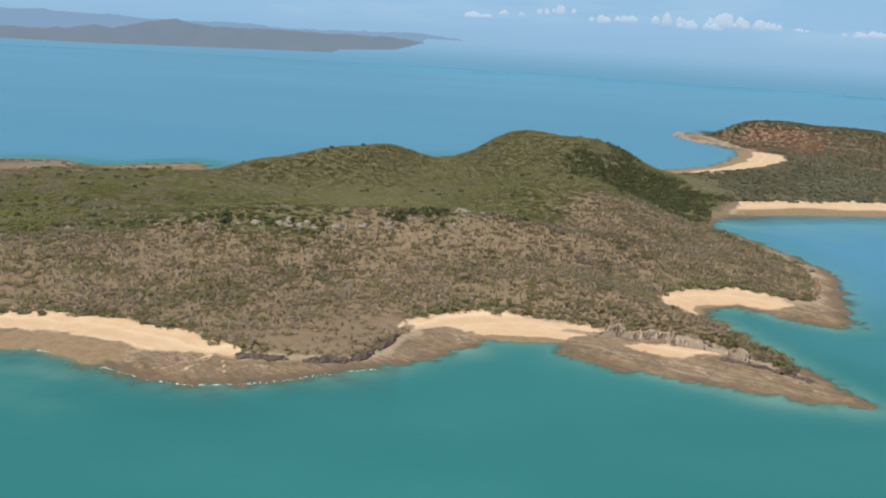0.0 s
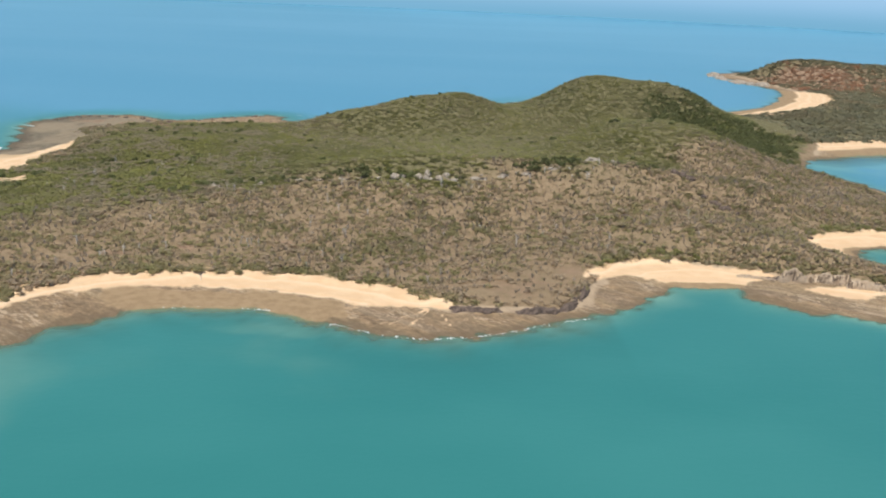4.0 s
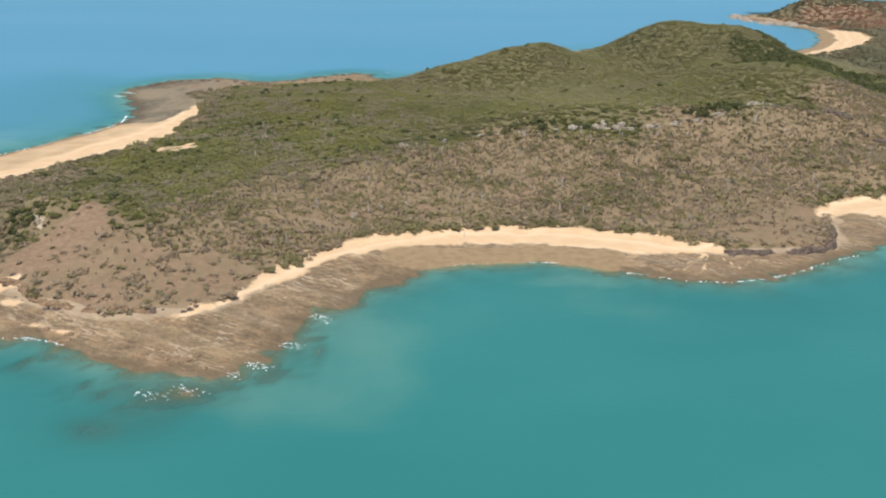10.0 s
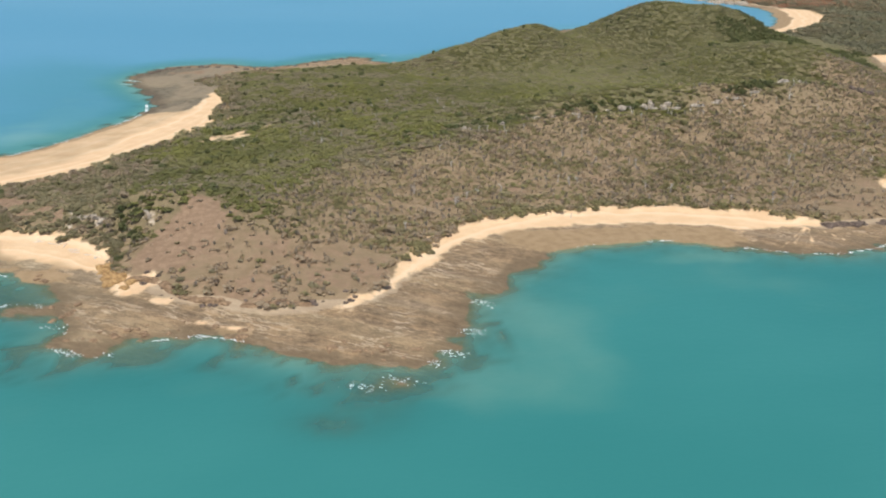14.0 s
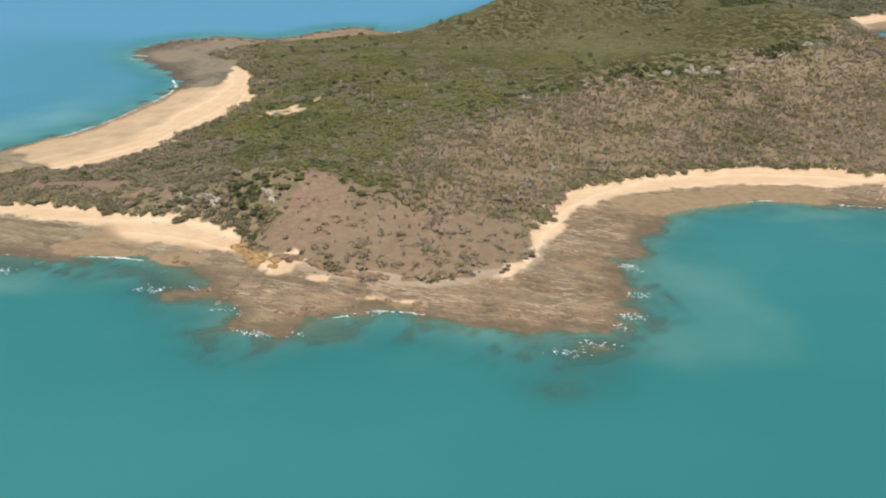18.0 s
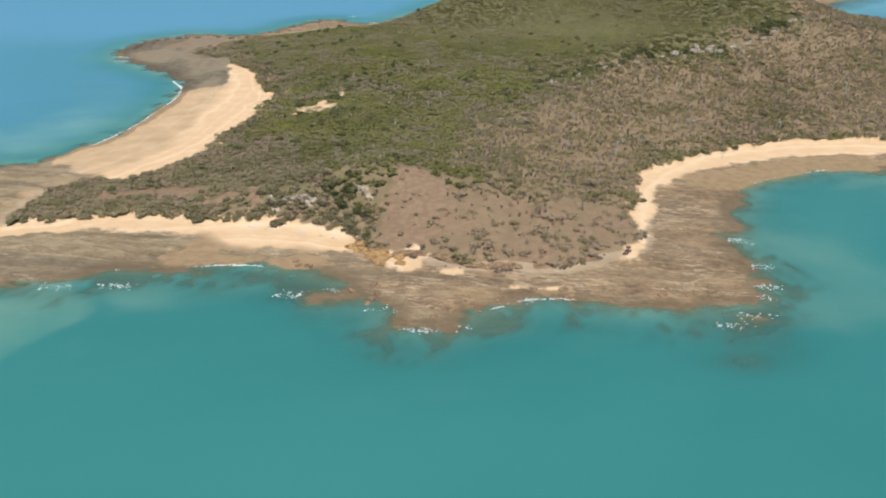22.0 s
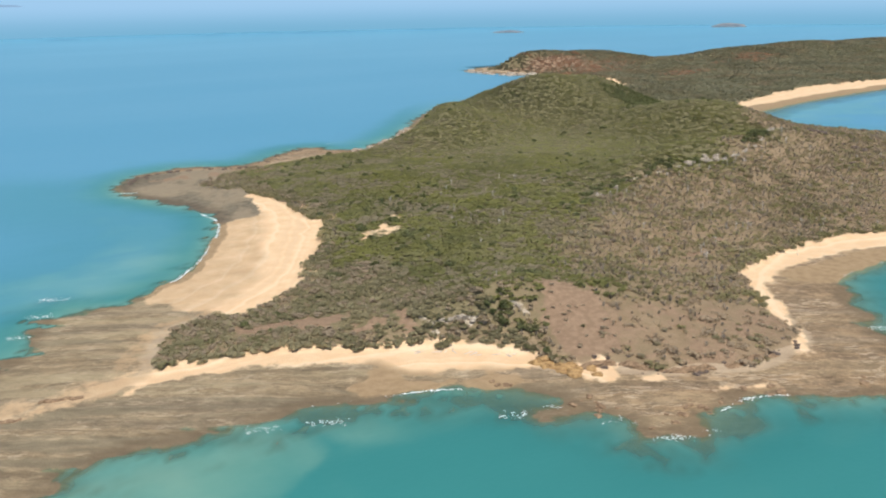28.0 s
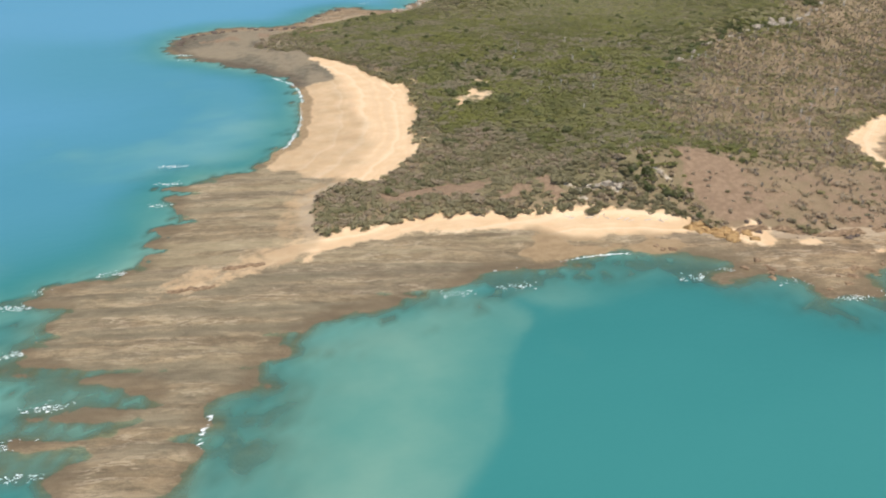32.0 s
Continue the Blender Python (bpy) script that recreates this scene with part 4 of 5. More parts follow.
# few low bushes on bare soil
m = (pg > 1) & (pc["soil"] > 0.5) & (pc["sand"] < 0.3) & (roll_ < 0.08 + 0.35 * (thick > 0.62))
w = rng.uniform(0.8, 3.0, m.sum())
woods("low_bushes", "scattered low bushes on bare brown soil", BUSH, px[m], py[m], pz[m] - 0.1, w, w * 0.5, rng.uniform(0.5, 1.2, m.sum()), LEAF_DUNE)
# darker trees: escarpment, east flank of the high hill, hollows
ridge_y = scarp(px) + 1
dark = (np.abs(py - ridge_y - 4 - 7 * rough(px, py, 28, 3, 98)) < 5) & (px > -312) & (px < 75) & (roll_ < 0.42 + 0.2 * (px > -180)) & (thick > 0.28) | (np.hypot((px - 212) / 95, (py - 960) / 125) + 0.35 * rough(px, py, 30, 3, 92) < 1.0 - roll_ * 0.4) & (pg > 4) & (roll_ < 0.6) | alive & (pc["lush"] > 0.5) & (rough(px, py, 26, 3, 90) > 0.3) & (roll_ < 0.02 + 0.05 * (px < -300))
dark |= alive & (np.hypot((px + 464) / 12, (py - 447) / 9) < 1) & (roll_ < 0.2) | alive & (np.hypot((px + 411) / 10, (py - 613) / 7) < 1) & (roll_ < 0.8) | alive & (np.hypot((px + 412) / 60, (py - 690) / 40) < 1) & (roll_ < 0.12)
m = dark & (pg > 2)
w = rng.uniform(2.0, 5.0, m.sum())
woods("dark_trees", "darker green low trees along the scarp and hollows", BUSH, px[m], py[m], pz[m] - 0.2, w, w * rng.uniform(0.7, 1.0, m.sum()), rng.uniform(0, 0.5, m.sum()), LEAF_DARK, "trees")
# dunes
px, py, pz, pc, pd, pg = plot(-640, -350, 380, 945, 2.3)
thick = 0.5 + 0.5 * rough(px, py, 24, 3, 60)
roll_ = rng.uniform(0, 1, len(px))
near_dune = (px < -464) & (py < 580) | (pg < 15 + 9 * rough(px, py, 18, 2, 97)) & (px < -365) & (py > 560) & (py < 930)
point = (np.hypot((px + 430) / 24, (py - 886) / 40) + 0.4 * rough(px, py, 22, 3, 95) < 1) & (pd > 14)
clear = np.maximum(np.maximum(np.maximum(pc["soil"], pc["pale"]), pc["sand"] * (pg < 3)), spot(px, py, RED_EARTH) * 1.6)
m = (pg > 0.5) & (clear < 0.5) & near_dune & (roll_ < 0.55 + 0.4 * thick) | point & (roll_ < 0.45)
w = np.clip(rng.lognormal(0.92, 0.36, m.sum()), 1.2, 5.0)
woods("dune_scrub", "grey-green coastal scrub on low dunes behind the beaches", BUSH, px[m], py[m], pz[m] - 0.2, w, w * rng.uniform(0.4, 0.8, m.sum()), rng.uniform(0, 0.9, m.sum()), LEAF_DUNE)
# the far island
px, py, pz, pc, pd, pg = plot(240, 2050, 900, 2000, 7.5, far_island)
m = (pg > 2) & (pc["soil"] < 0.95 + 0.3 * rng.uniform(0, 1, len(px))) & (rng.uniform(0, 1, len(px)) < 0.93) & (pz > 2)
w = rng.uniform(4.5, 9.5, m.sum())
woods("far_woods", "distant dull green woods on the neck and the further island", FARTREE, px[m], py[m], pz[m] - 0.3, w, rng.uniform(2.0, 4.2, m.sum()) * (1 - 0.5 * pc["soil"][m]), rng.uniform(0, 1, m.sum()) * 0.45 + 0.75 * pc["soil"][m], LEAF_FAR, "woods")


def part(name, co, faces, material, parent, label="", attributes=None, shade_smooth=False):
    ob = solid(name, np.asarray(co, np.float32), np.asarray(faces), attributes or {}, material, shade_smooth)
    ob.parent = parent
    if label:
        ob["label"] = label
    return ob


def tube(points, radii, sides=6):
    """Rings along a line: corners and four-cornered faces, closed by a point at the tip."""
    co, faces = [], []
    for p, r in zip(points, radii):
        for k in range(sides):
            a = 2 * math.pi * k / sides
            co.append((p[0] + r * math.cos(a), p[1] + r * math.sin(a), p[2]))
    for i in range(len(points) - 1):
        for k in range(sides):
            a, b = i * sides + k, i * sides + (k + 1) % sides
            faces.append((a, b, b + sides, a + sides))
    return co, faces


def bush_thing(name, label, category, wide, tall, seed, material, group):
    r = np.random.RandomState(seed)
    root = tagged(new(name), label, category, group)
    line = [(0, 0, -0.3), (0.08 * wide, 0.03 * wide, 0.3 * tall), (0.02 * wide, 0.1 * wide, 0.62 * tall)]
    part("trunk", *tube(line, (0.07 * wide, 0.05 * wide, 0.02 * wide)), BARK, root)
    for k in range(3):
        a = r.uniform(0, 6.28)
        tip = (0.3 * wide * math.cos(a), 0.3 * wide * math.sin(a), tall * r.uniform(0.5, 0.75))
        part("limb", *tube([(0.05 * wide, 0.02 * wide, 0.22 * tall), tuple(0.5 * t for t in tip[:2]) + (tip[2] * 0.75,), tip], (0.04 * wide, 0.025 * wide, 0.01 * wide), 5), BARK, root)
    tri = leaves(130, 5, 1.0, 1.0, 0.19, seed) * (wide, wide, tall)
    tone = np.repeat(np.clip(r.normal(0.45, 0.2, len(tri)), 0, 1), 3)
    part("crown", tri.reshape(-1, 3), np.arange(len(tri) * 3).reshape(-1, 3), material, root, attributes=dict(tint=tone, dry=np.full(len(tone), r.uniform(0.3, 0.9))))
    return root


def strew(make, places, lo=0.75, hi=1.3):
    """Copies of the first things in make at the places; the makers themselves stand on the first ones."""
    places = np.array(places, float)
    heights = island(places[:, 0], places[:, 1])[0]
    for k, ((x, y), z) in enumerate(zip(places, heights)):
        s = rng.uniform(lo, hi)
        if k < len(make):
            make[k].location, make[k].rotation_euler[2] = (x, y, z), rng.uniform(0, 6.28)
        else:
            ob = copy_thing(make[k % len(make)], pose(x, y, z, 0, 0, rng.uniform(0, 360)))
            ob.scale = (s, s, s * rng.uniform(0.85, 1.15))


def along(points, count, spread, seed):
    """Places along a line of the plan, up to spread metres to its sides."""
    r = np.random.RandomState(seed)
    line = smooth(points, False, 8)
    at = r.uniform(0, len(line) - 1.001, count)
    i = at.astype(int)
    p = line[i] + (line[i + 1] - line[i]) * (at - i)[:, None]
    return p + r.normal(0, spread, p.shape)


FRINGE = "bushes along the beach edge"
strew([bush_thing("shrub", "grey-green coastal shrub beside the sand", "shrub", 3.8, 2.8, 100 + k, LEAF_DUNE, FRINGE) for k in range(4)],
      along([(-612, 498), (-583, 493), (-561, 488), (-546, 479), (-534, 471), (-512, 459), (-492, 445)], 46, 1.6, 1))
strew([bush_thing("shrub", "olive shrub at the foot of the dry slope", "shrub", 3.8, 2.8, 110 + k, LEAF_DRY, "bushes above the bay beach") for k in range(4)],
      along([(-335, 388), (-319, 408), (-307, 425), (-293, 439), (-270, 449), (-240, 453), (-210, 457), (-180, 455), (-152, 448), (-130, 439), (-112, 425)], 58, 1.6, 2))
strew([bush_thing("shrub", "low grey-green shrub on the bare headland", "shrub", 2.4, 1.7, 120 + k, LEAF_DUNE, "bushes on the headland") for k in range(4)],
      [p for p in along([(-442, 400), (-418, 385), (-392, 372), (-362, 369), (-350, 379)], 22, 6, 3)] + [(-349, 363), (-350, 361), (-437, 384), (-434, 380), (-432, 372), (-439, 392)])
strew([bush_thing("tree", "dark green low tree by the sandy clearing", "tree", 5.5, 4.4, 130 + k, LEAF_DARK, "dark trees near the clearing") for k in range(3)],
      [(-412, 612), (-407, 617), (-417, 607), (-436, 528), (-441, 531), (-421, 470), (-425, 475), (-416, 473), (-466, 450), (-461, 446), (-470, 453), (-462, 433), (-458, 428), (-467, 417), (-465, 410), (-404, 648), (-386, 668), (-432, 645)])
strew([bush_thing("shrub", "green shrub behind the eastern coves", "shrub", 3.8, 3.0, 140 + k, LEAF_GREEN, "bushes behind the eastern coves") for k in range(3)],
      list(along([(-16, 481), (5, 501), (39, 508), (86, 491), (111, 497)], 24, 1.8, 5)) + list(along([(137, 546), (149, 572), (180, 590), (206, 592)], 20, 1.8, 6)))


def dead_tree(seed):
    r = np.random.RandomState(seed)
    root = tagged(new("dead_tree"), "bleached leafless dead tree standing in the scrub", "dead tree", "dead trees")
    tall = r.uniform(4.0, 5.5)
    part("trunk", *tube([(0, 0, -0.4), (0.15, 0.1, tall * 0.45), (0.3, 0.0, tall)], (0.24, 0.17, 0.05)), DEADWOOD, root)
    for k in range(5):
        a, h = r.uniform(0, 6.28), tall * r.uniform(0.35, 0.75)
        reach = r.uniform(0.9, 1.8)
        part("limb", *tube([(0.15, 0.08, h), (0.6 * reach * math.cos(a), 0.6 * reach * math.sin(a), h + 0.5), (reach * math.cos(a), reach * math.sin(a), h + r.uniform(0.8, 1.6))], (0.1, 0.07, 0.03), 5), DEADWOOD, root)
    return root


strew([dead_tree(200 + k) for k in range(4)],
      list(along([(-300, 470), (-230, 500), (-150, 520), (-60, 540), (30, 560)], 34, 24, 31)) + list(along([(-250, 590), (-200, 606), (-120, 606), (-40, 616), (20, 642)], 26, 5, 32)) + list(along([(-380, 560), (-330, 640), (-280, 720)], 14, 22, 33)) + [(-1, 511), (-111, 444), (-104, 456), (-133, 451), (-160, 474), (-80, 474), (-48, 526), (-211, 495), (-262, 482), (-313, 483), (-28, 547), (33, 547), (-100, 567), (-171, 567), (-233, 582), (-283, 525),
       (-345, 597), (-315, 649), (-264, 650), (-327, 702), (-296, 733), (-368, 712), (-445, 472), (-69, 593), (2, 598), (64, 567)])


# ---- rocks ----
def crag(name, label, category, size, seed, material, group, blocks=5, flat=0.5):
    """A rock: a few broken lumps grown into one mesh."""
    r = np.random.RandomState(seed)
    co, faces = [], []
    for k in range(blocks):
        bm = bmesh.new()
        bmesh.ops.create_icosphere(bm, subdivisions=2, radius=1.0)
        mid = np.array([r.uniform(-0.9, 0.9), r.uniform(-0.5, 0.5), r.uniform(-0.15, 0.15)]) if k else np.zeros(3)
        grow_ = r.uniform(0.45, 0.75, 3) if k else np.array([1, 0.75, 1])
        base = len(co)
        for v in bm.verts:
            p = Vector(v.co)
            q = np.sign(p) * np.abs(np.array(p)) ** 0.6
            q = q * (1 + 0.45 * noise.noise(p * 2.1 + Vector((seed, k, 0)))) * grow_ + mid
            co.append((q[0] * size, q[1] * size, q[2] * size * flat))
        faces += [[base + v.index for v in f.verts] for f in bm.faces]
        bm.free()
    ob = solid(name, np.array(co), np.array(faces), {}, material)
    return tagged(ob, label, category, group)


strew([crag("boulder", "ochre boulder at the foot of the headland", "rock", 2.4, 300 + k, ROCK_OCHRE, "ochre boulders") for k in range(4)],
      list(along([(-471, 408), (-466, 398), (-461, 390), (-452, 386)], 16, 2.5, 7)), 0.5, 1.3)
strew([crag("boulder", "dark brown rock on the headland bank", "rock", 1.5, 310 + k, ROCK_DARK, "rocks on the headland bank") for k in range(4)],
      list(along([(-454, 392), (-441, 384), (-431, 366), (-412, 356), (-387, 352), (-362, 354)], 30, 2.5, 8)), 0.3, 0.9)
strew([crag("boulder", "brown boulder on the tidal shelf", "rock", 1.3, 320 + k, ROCK_BROWN, "boulders on the shelf", flat=0.4) for k in range(4)],
      list(along([(-505, 400), (-480, 364), (-473, 339), (-442, 335), (-412, 332), (-371, 308), (-340, 306)], 50, 4, 9)), 0.4, 1.4)
strew([crag("rock_outcrop", "pale weathered rock face on the scarp", "rock", 2.6, 330 + k, ROCK_PALE, "pale outcrops on the scarp", blocks=4, flat=1.1) for k in range(6)],
      [p for x, n_ in ((-131, 2), (-112, 2), (-96, 3), (-80, 2), (-60, 2), (-45, 3), (-12, 2), (10, 2), (24, 2), (42, 2), (60, 2), (-206, 2), (-264, 1))
       for p in np.random.RandomState(int(x) & 255).normal((x, scarp(x) - 1), (5, 2.0), (n_, 2))], 0.2, 0.42)
strew([crag("rock_outcrop", "pale broken limestone below the dune", "rock", 1.8, 340 + k, ROCK_PALE, "pale outcrops by the dune", flat=0.8) for k in range(3)],
      list(along([(-494, 459), (-486, 455), (-476, 448), (-470, 443)], 6, 1.0, 10)) + [(-455, 447), (-456, 443)], 0.2, 0.4)
strew([crag("rock_outcrop", "dark craggy rock on the low sea bank", "rock", 2.6, 350 + k, ROCK_DARK, "dark crags on the sea bank", flat=0.7) for k in range(4)],
      list(along([(-95, 411), (-76, 410), (-56, 412), (-42, 418), (-28, 440)], 14, 2.0, 11)) + list(along([(90, 479), (117, 477), (142, 470), (158, 460), (177, 443), (189, 431)], 22, 2.6, 12))
      + list(along([(254, 589), (266, 611), (277, 650), (282, 685)], 14, 3, 13)), 0.3, 0.8)
strew([crag("rock_outcrop", "grey rock outcrop high on the eastern slope", "rock", 3.2, 360 + k, ROCK_DARK, "outcrops on the eastern slope", flat=0.8) for k in range(3)],
      [(75, 649), (80, 645), (85, 641), (91, 622), (97, 614), (102, 607), (109, 600), (22, 567), (149, 567)], 0.5, 1.1)

strew([crag("boulder", "pale tumbled rock on the northern shore", "rock", 3.4, 370 + k, ROCK_PALE, "rocks of the northern shore", flat=0.6) for k in range(3)],
      list(along([(-262, 970), (-232, 984), (-200, 1008), (-160, 1046), (-110, 1095), (-60, 1148)], 30, 4, 41)), 0.4, 1.2)
strew([crag("boulder", "dark rock on the outer rim of the low point", "rock", 2.4, 380 + k, ROCK_DARK, "rocks of the low point", flat=0.4) for k in range(3)],
      list(along([(-512, 945), (-481, 968), (-436, 970), (-394, 955), (-347, 985), (-300, 1020)], 34, 4, 42)), 0.4, 1.3)
for k, (x, y) in enumerate(along([(452, 1757), (442, 1700), (450, 1640), (468, 1594), (487, 1569)], 16, 6, 43)):
    tip = crag("rock_outcrop", "pale rock on the tip of the further island", "rock", 7.0 + 4 * math.sin(k * 1.9), 390 + k, ROCK_PALE, "rocks of the further point", blocks=3, flat=0.6)
    tip.location = (x, y, float(far_island(np.array([x]), np.array([y]))[0][0]))


def cliff(points, tall, deep, seed, material, label, group):
    """A fluted rock face along a line, the sea side on the right of the way along it."""
    line = smooth(points, False, 12)
    step = np.linalg.norm(np.diff(line, axis=0), axis=1)
    run = np.r_[0, np.cumsum(step)]
    at = np.arange(0, run[-1], 0.55)
    p = np.c_[np.interp(at, run, line[:, 0]), np.interp(at, run, line[:, 1])]
    way = np.gradient(p, axis=0)
    way /= np.linalg.norm(way, axis=1)[:, None]
    out = np.c_[way[:, 1], -way[:, 0]]
    foot = island(p[:, 0], p[:, 1])[0]
    ends = np.minimum(1, np.minimum(at, at[-1] - at) / 4 + 0.15)
    crest = tall * ends * np.maximum(0.75 + 0.55 * rough(at, at * 0 + seed, 8, 3, seed), 0.2)
    rows_ = [(-0.6, 0.9), (0.12, 0.75), (0.35, 0.5), (0.6, 0.28), (0.85, 0.12), (1.0, -0.15), (0.97, -1.0), (0.7, -2.2), (-0.2, -3.2)]
    co = []
    for k, (up, push) in enumerate(rows_):
        flute = 0.8 * rough(at, at * 0 + 3 * k * 0.3, 2.3, 3, seed + 5) * (0 < k < 8)
        q = p + out * (deep * push + flute)[:, None]
        co.append(np.c_[q, foot + np.maximum(crest * up, -0.6) + 0.25 * rough(at, at * 0 + k, 1.7, 2, seed + 9) * (k > 0)])
    n_ = len(at)
    i = np.arange(len(rows_) * n_).reshape(len(rows_), n_)
    quads = np.stack([i[:-1, :-1], i[:-1, 1:], i[1:, 1:], i[1:, :-1]], -1).reshape(-1, 4)
    return tagged(solid("cliff", np.concatenate(co), quads, {}, material), label, "cliff", group)



def gullied_rock():
    n = Nodes("gullied_tan_rock")
    flute = n.noise(1.7, 4, 0.65, stretch=(1, 1, 0.12), seed=5)
    bed = n.noise(2.4, 4, 0.6, stretch=(0.1, 0.1, 1), seed=8)
    col = n.mix(n.ramp(flute, 0.44, 0.58), (0.105, 0.078, 0.058), (0.54, 0.43, 0.30))
    col = n.mix(n.ramp(n.noise(9, 3, 0.6, seed=12), 0.45, 0.56), n.mix(flute, (0.30, 0.235, 0.165), (0.50, 0.40, 0.285)), col)
    col = n.mix(n.math("MULTIPLY", n.ramp(bed, 0.54, 0.64), 0.6), col, (0.17, 0.125, 0.09))
    col = n.mix(n.math("MULTIPLY", n.ramp(n.noise(6, 4, seed=3), 0.5, 0.65), 0.5), col, (0.40, 0.29, 0.18))
    return n.done(n.surface(col, 0.9, n.bump(flute, 0.8, 0.4), 0.2))


ROCK_TAN = gullied_rock()
cliff([(92, 474), (104, 473), (118, 473), (134, 469)], 6.2, 1.8, 1, ROCK_TAN, "gullied tan and dark rock cliff above a pocket of sand", "low sea cliffs")
cliff([(128, 466), (142, 463), (156, 457), (168, 448)], 5.0, 1.7, 2, ROCK_TAN, "gullied tan and dark rock cliff above a pocket of sand", "low sea cliffs")
cliff([(150, 447), (166, 440), (180, 430), (190, 421)], 2.2, 1.2, 3, ROCK_DARK, "dark low rock bank along the narrow point", "low sea cliffs")
cliff([(70, 481), (80, 479), (92, 476)], 2.2, 1.2, 4, ROCK_TAN, "dark low rock bank beside the sand", "low sea cliffs")
cliff([(-100, 412), (-88, 409), (-72, 409)], 2.6, 1.3, 5, ROCK_DARK, "dark grey rock bank under the scrub", "low sea cliffs")
cliff([(-66, 409), (-54, 411), (-42, 415), (-33, 423)], 3.0, 1.3, 6, ROCK_DARK, "dark grey rock bank under the scrub", "low sea cliffs")
cliff([(-30, 430), (-25, 442), (-22, 456)], 2.2, 1.2, 7, ROCK_DARK, "dark grey rock bank under the scrub", "low sea cliffs")
cliff([(240, 577), (256, 588), (267, 606), (276, 634)], 2.6, 1.3, 8, ROCK_BROWN, "broken brown rock bank on the eastern point", "low sea cliffs")
cliff([(-474, 410), (-469, 399), (-461, 391)], 3.2, 1.6, 9, ROCK_OCHRE, "ochre weathered rock bluff at the end of the beach", "low sea cliffs")
cliff([(-460, 391), (-452, 388), (-444, 385)], 2.4, 1.4, 10, ROCK_BROWN, "brown overhanging rock bank over the sand", "low sea cliffs")
cliff([(-444, 384), (-437, 372), (-428, 364), (-412, 356)], 2.0, 1.2, 11, ROCK_BROWN, "broken brown rock bank on the headland", "low sea cliffs")
cliff([(-408, 354), (-392, 352), (-376, 351)], 1.2, 1.2, 12, ROCK_BROWN, "broken brown rock bank on the headland", "low sea cliffs")
cliff([(-495, 460), (-488, 456), (-480, 451), (-472, 445)], 2.0, 0.5, 13, ROCK_PALE, "pale fluted limestone face in the dune scrub", "pale limestone faces")
cliff([(-458, 448), (-455, 445), (-453, 441)], 1.8, 0.5, 14, ROCK_PALE, "pale fluted limestone face in the dune scrub", "pale limestone faces")
cliff([(-664, 494), (-656, 491), (-647, 488)], 1.3, 0.8, 15, ROCK_BROWN, "weathered brown rock fins on the tidal spit", "rock fins of the spit")
cliff([(-690, 489), (-681, 484), (-672, 481)], 1.0, 0.8, 16, ROCK_BROWN, "weathered brown rock fins on the tidal spit", "rock fins of the spit")
for k, (x, w) in enumerate([(-311, 4), (-263, 6), (-258, 4), (-232, 5), (-207, 8), (-192, 5), (-176, 6), (-164, 6), (-150, 7), (-134, 9), (-116, 12), (-98, 10), (-82, 13), (-62, 9), (-44, 8), (-26, 10), (6, 12), (24, 7)]):
    y = float(scarp(x)) - 1 + 1.5 * math.sin(x * 0.4)
    cliff([(x, y), (x + w * 0.5, y - 1.2), (x + w, y + 0.4)], 3.4 + 1.0 * math.sin(k * 2.1), 0.6, 20 + k, ROCK_PALE, "pale rock face on the scarp among dark trees", "pale faces on the scarp")


def log(seed):
    r = np.random.RandomState(seed)
    root = tagged(new("driftwood"), "bleached driftwood log on the upper beach", "driftwood", "driftwood on the beach")
    a = np.array([(math.cos(k) * 0.22, math.sin(k) * 0.22) for k in np.arange(6) * math.pi / 3])
    rings = [np.c_[np.full(6, t), a * f + (0.15 * math.sin(t * 0.8), 0)] for t, f in ((-2.6, 0.6), (-1.0, 1.0), (0.8, 0.9), (2.6, 0.45))]
    faces = [(i * 6 + k, i * 6 + (k + 1) % 6, i * 6 + 6 + (k + 1) % 6, i * 6 + 6 + k) for i in range(3) for k in range(6)]
    part("log", np.concatenate(rings) + (0, 0, 0.15), faces, DEADWOOD, root)
    part("branch", *tube([(0.4, 0, 0.2), (0.9, 0.5, 0.6), (1.3, 0.9, 0.9)], (0.12, 0.08, 0.03), 5), DEADWOOD, root)
    return root


strew([log(400 + k) for k in range(2)], along([(-508, 451), (-494, 440), (-483, 428), (-475, 417)], 14, 1.5, 14), 0.6, 1.1)


# ---- surf ----
def surf(points, wide, count, seed, label="white foam of a small breaking wave", size=0.8):
    """Broken foam along a line, one wave."""
    r = np.random.RandomState(seed)
    line = smooth(points, False, 8)
    at = np.sort(r.uniform(0, len(line) - 1.001, count))
    i = at.astype(int)
    p = line[i] + (line[i + 1] - line[i]) * (at - i)[:, None] + r.normal(0, wide, (count, 2)) * (1, 0.7)
    co, faces = [], []
    for q in p:
        s, lift = size * r.uniform(0.25, 1.1), r.uniform(0.08, 0.3)
        stretch, a0 = r.uniform(1.2, 3.4), r.uniform(-0.9, 0.3)
        base = len(co)
        co.append((q[0], q[1], lift))
        for k in range(7):
            a, rr = 2 * math.pi * k / 7, s * r.uniform(0.6, 1.2)
            u, v = rr * stretch * math.cos(a), rr * 0.6 * math.sin(a)
            co.append((q[0] + u * math.cos(a0) - v * math.sin(a0), q[1] + u * math.sin(a0) + v * math.cos(a0), 0.03))
        faces += [(base, base + 1 + k, base + 1 + (k + 1) % 7) for k in range(7)]
    return tagged(solid("breaking_wave", np.array(co), np.array(faces), {}, FOAM, True), label, "wave", "breaking waves", "stuff")


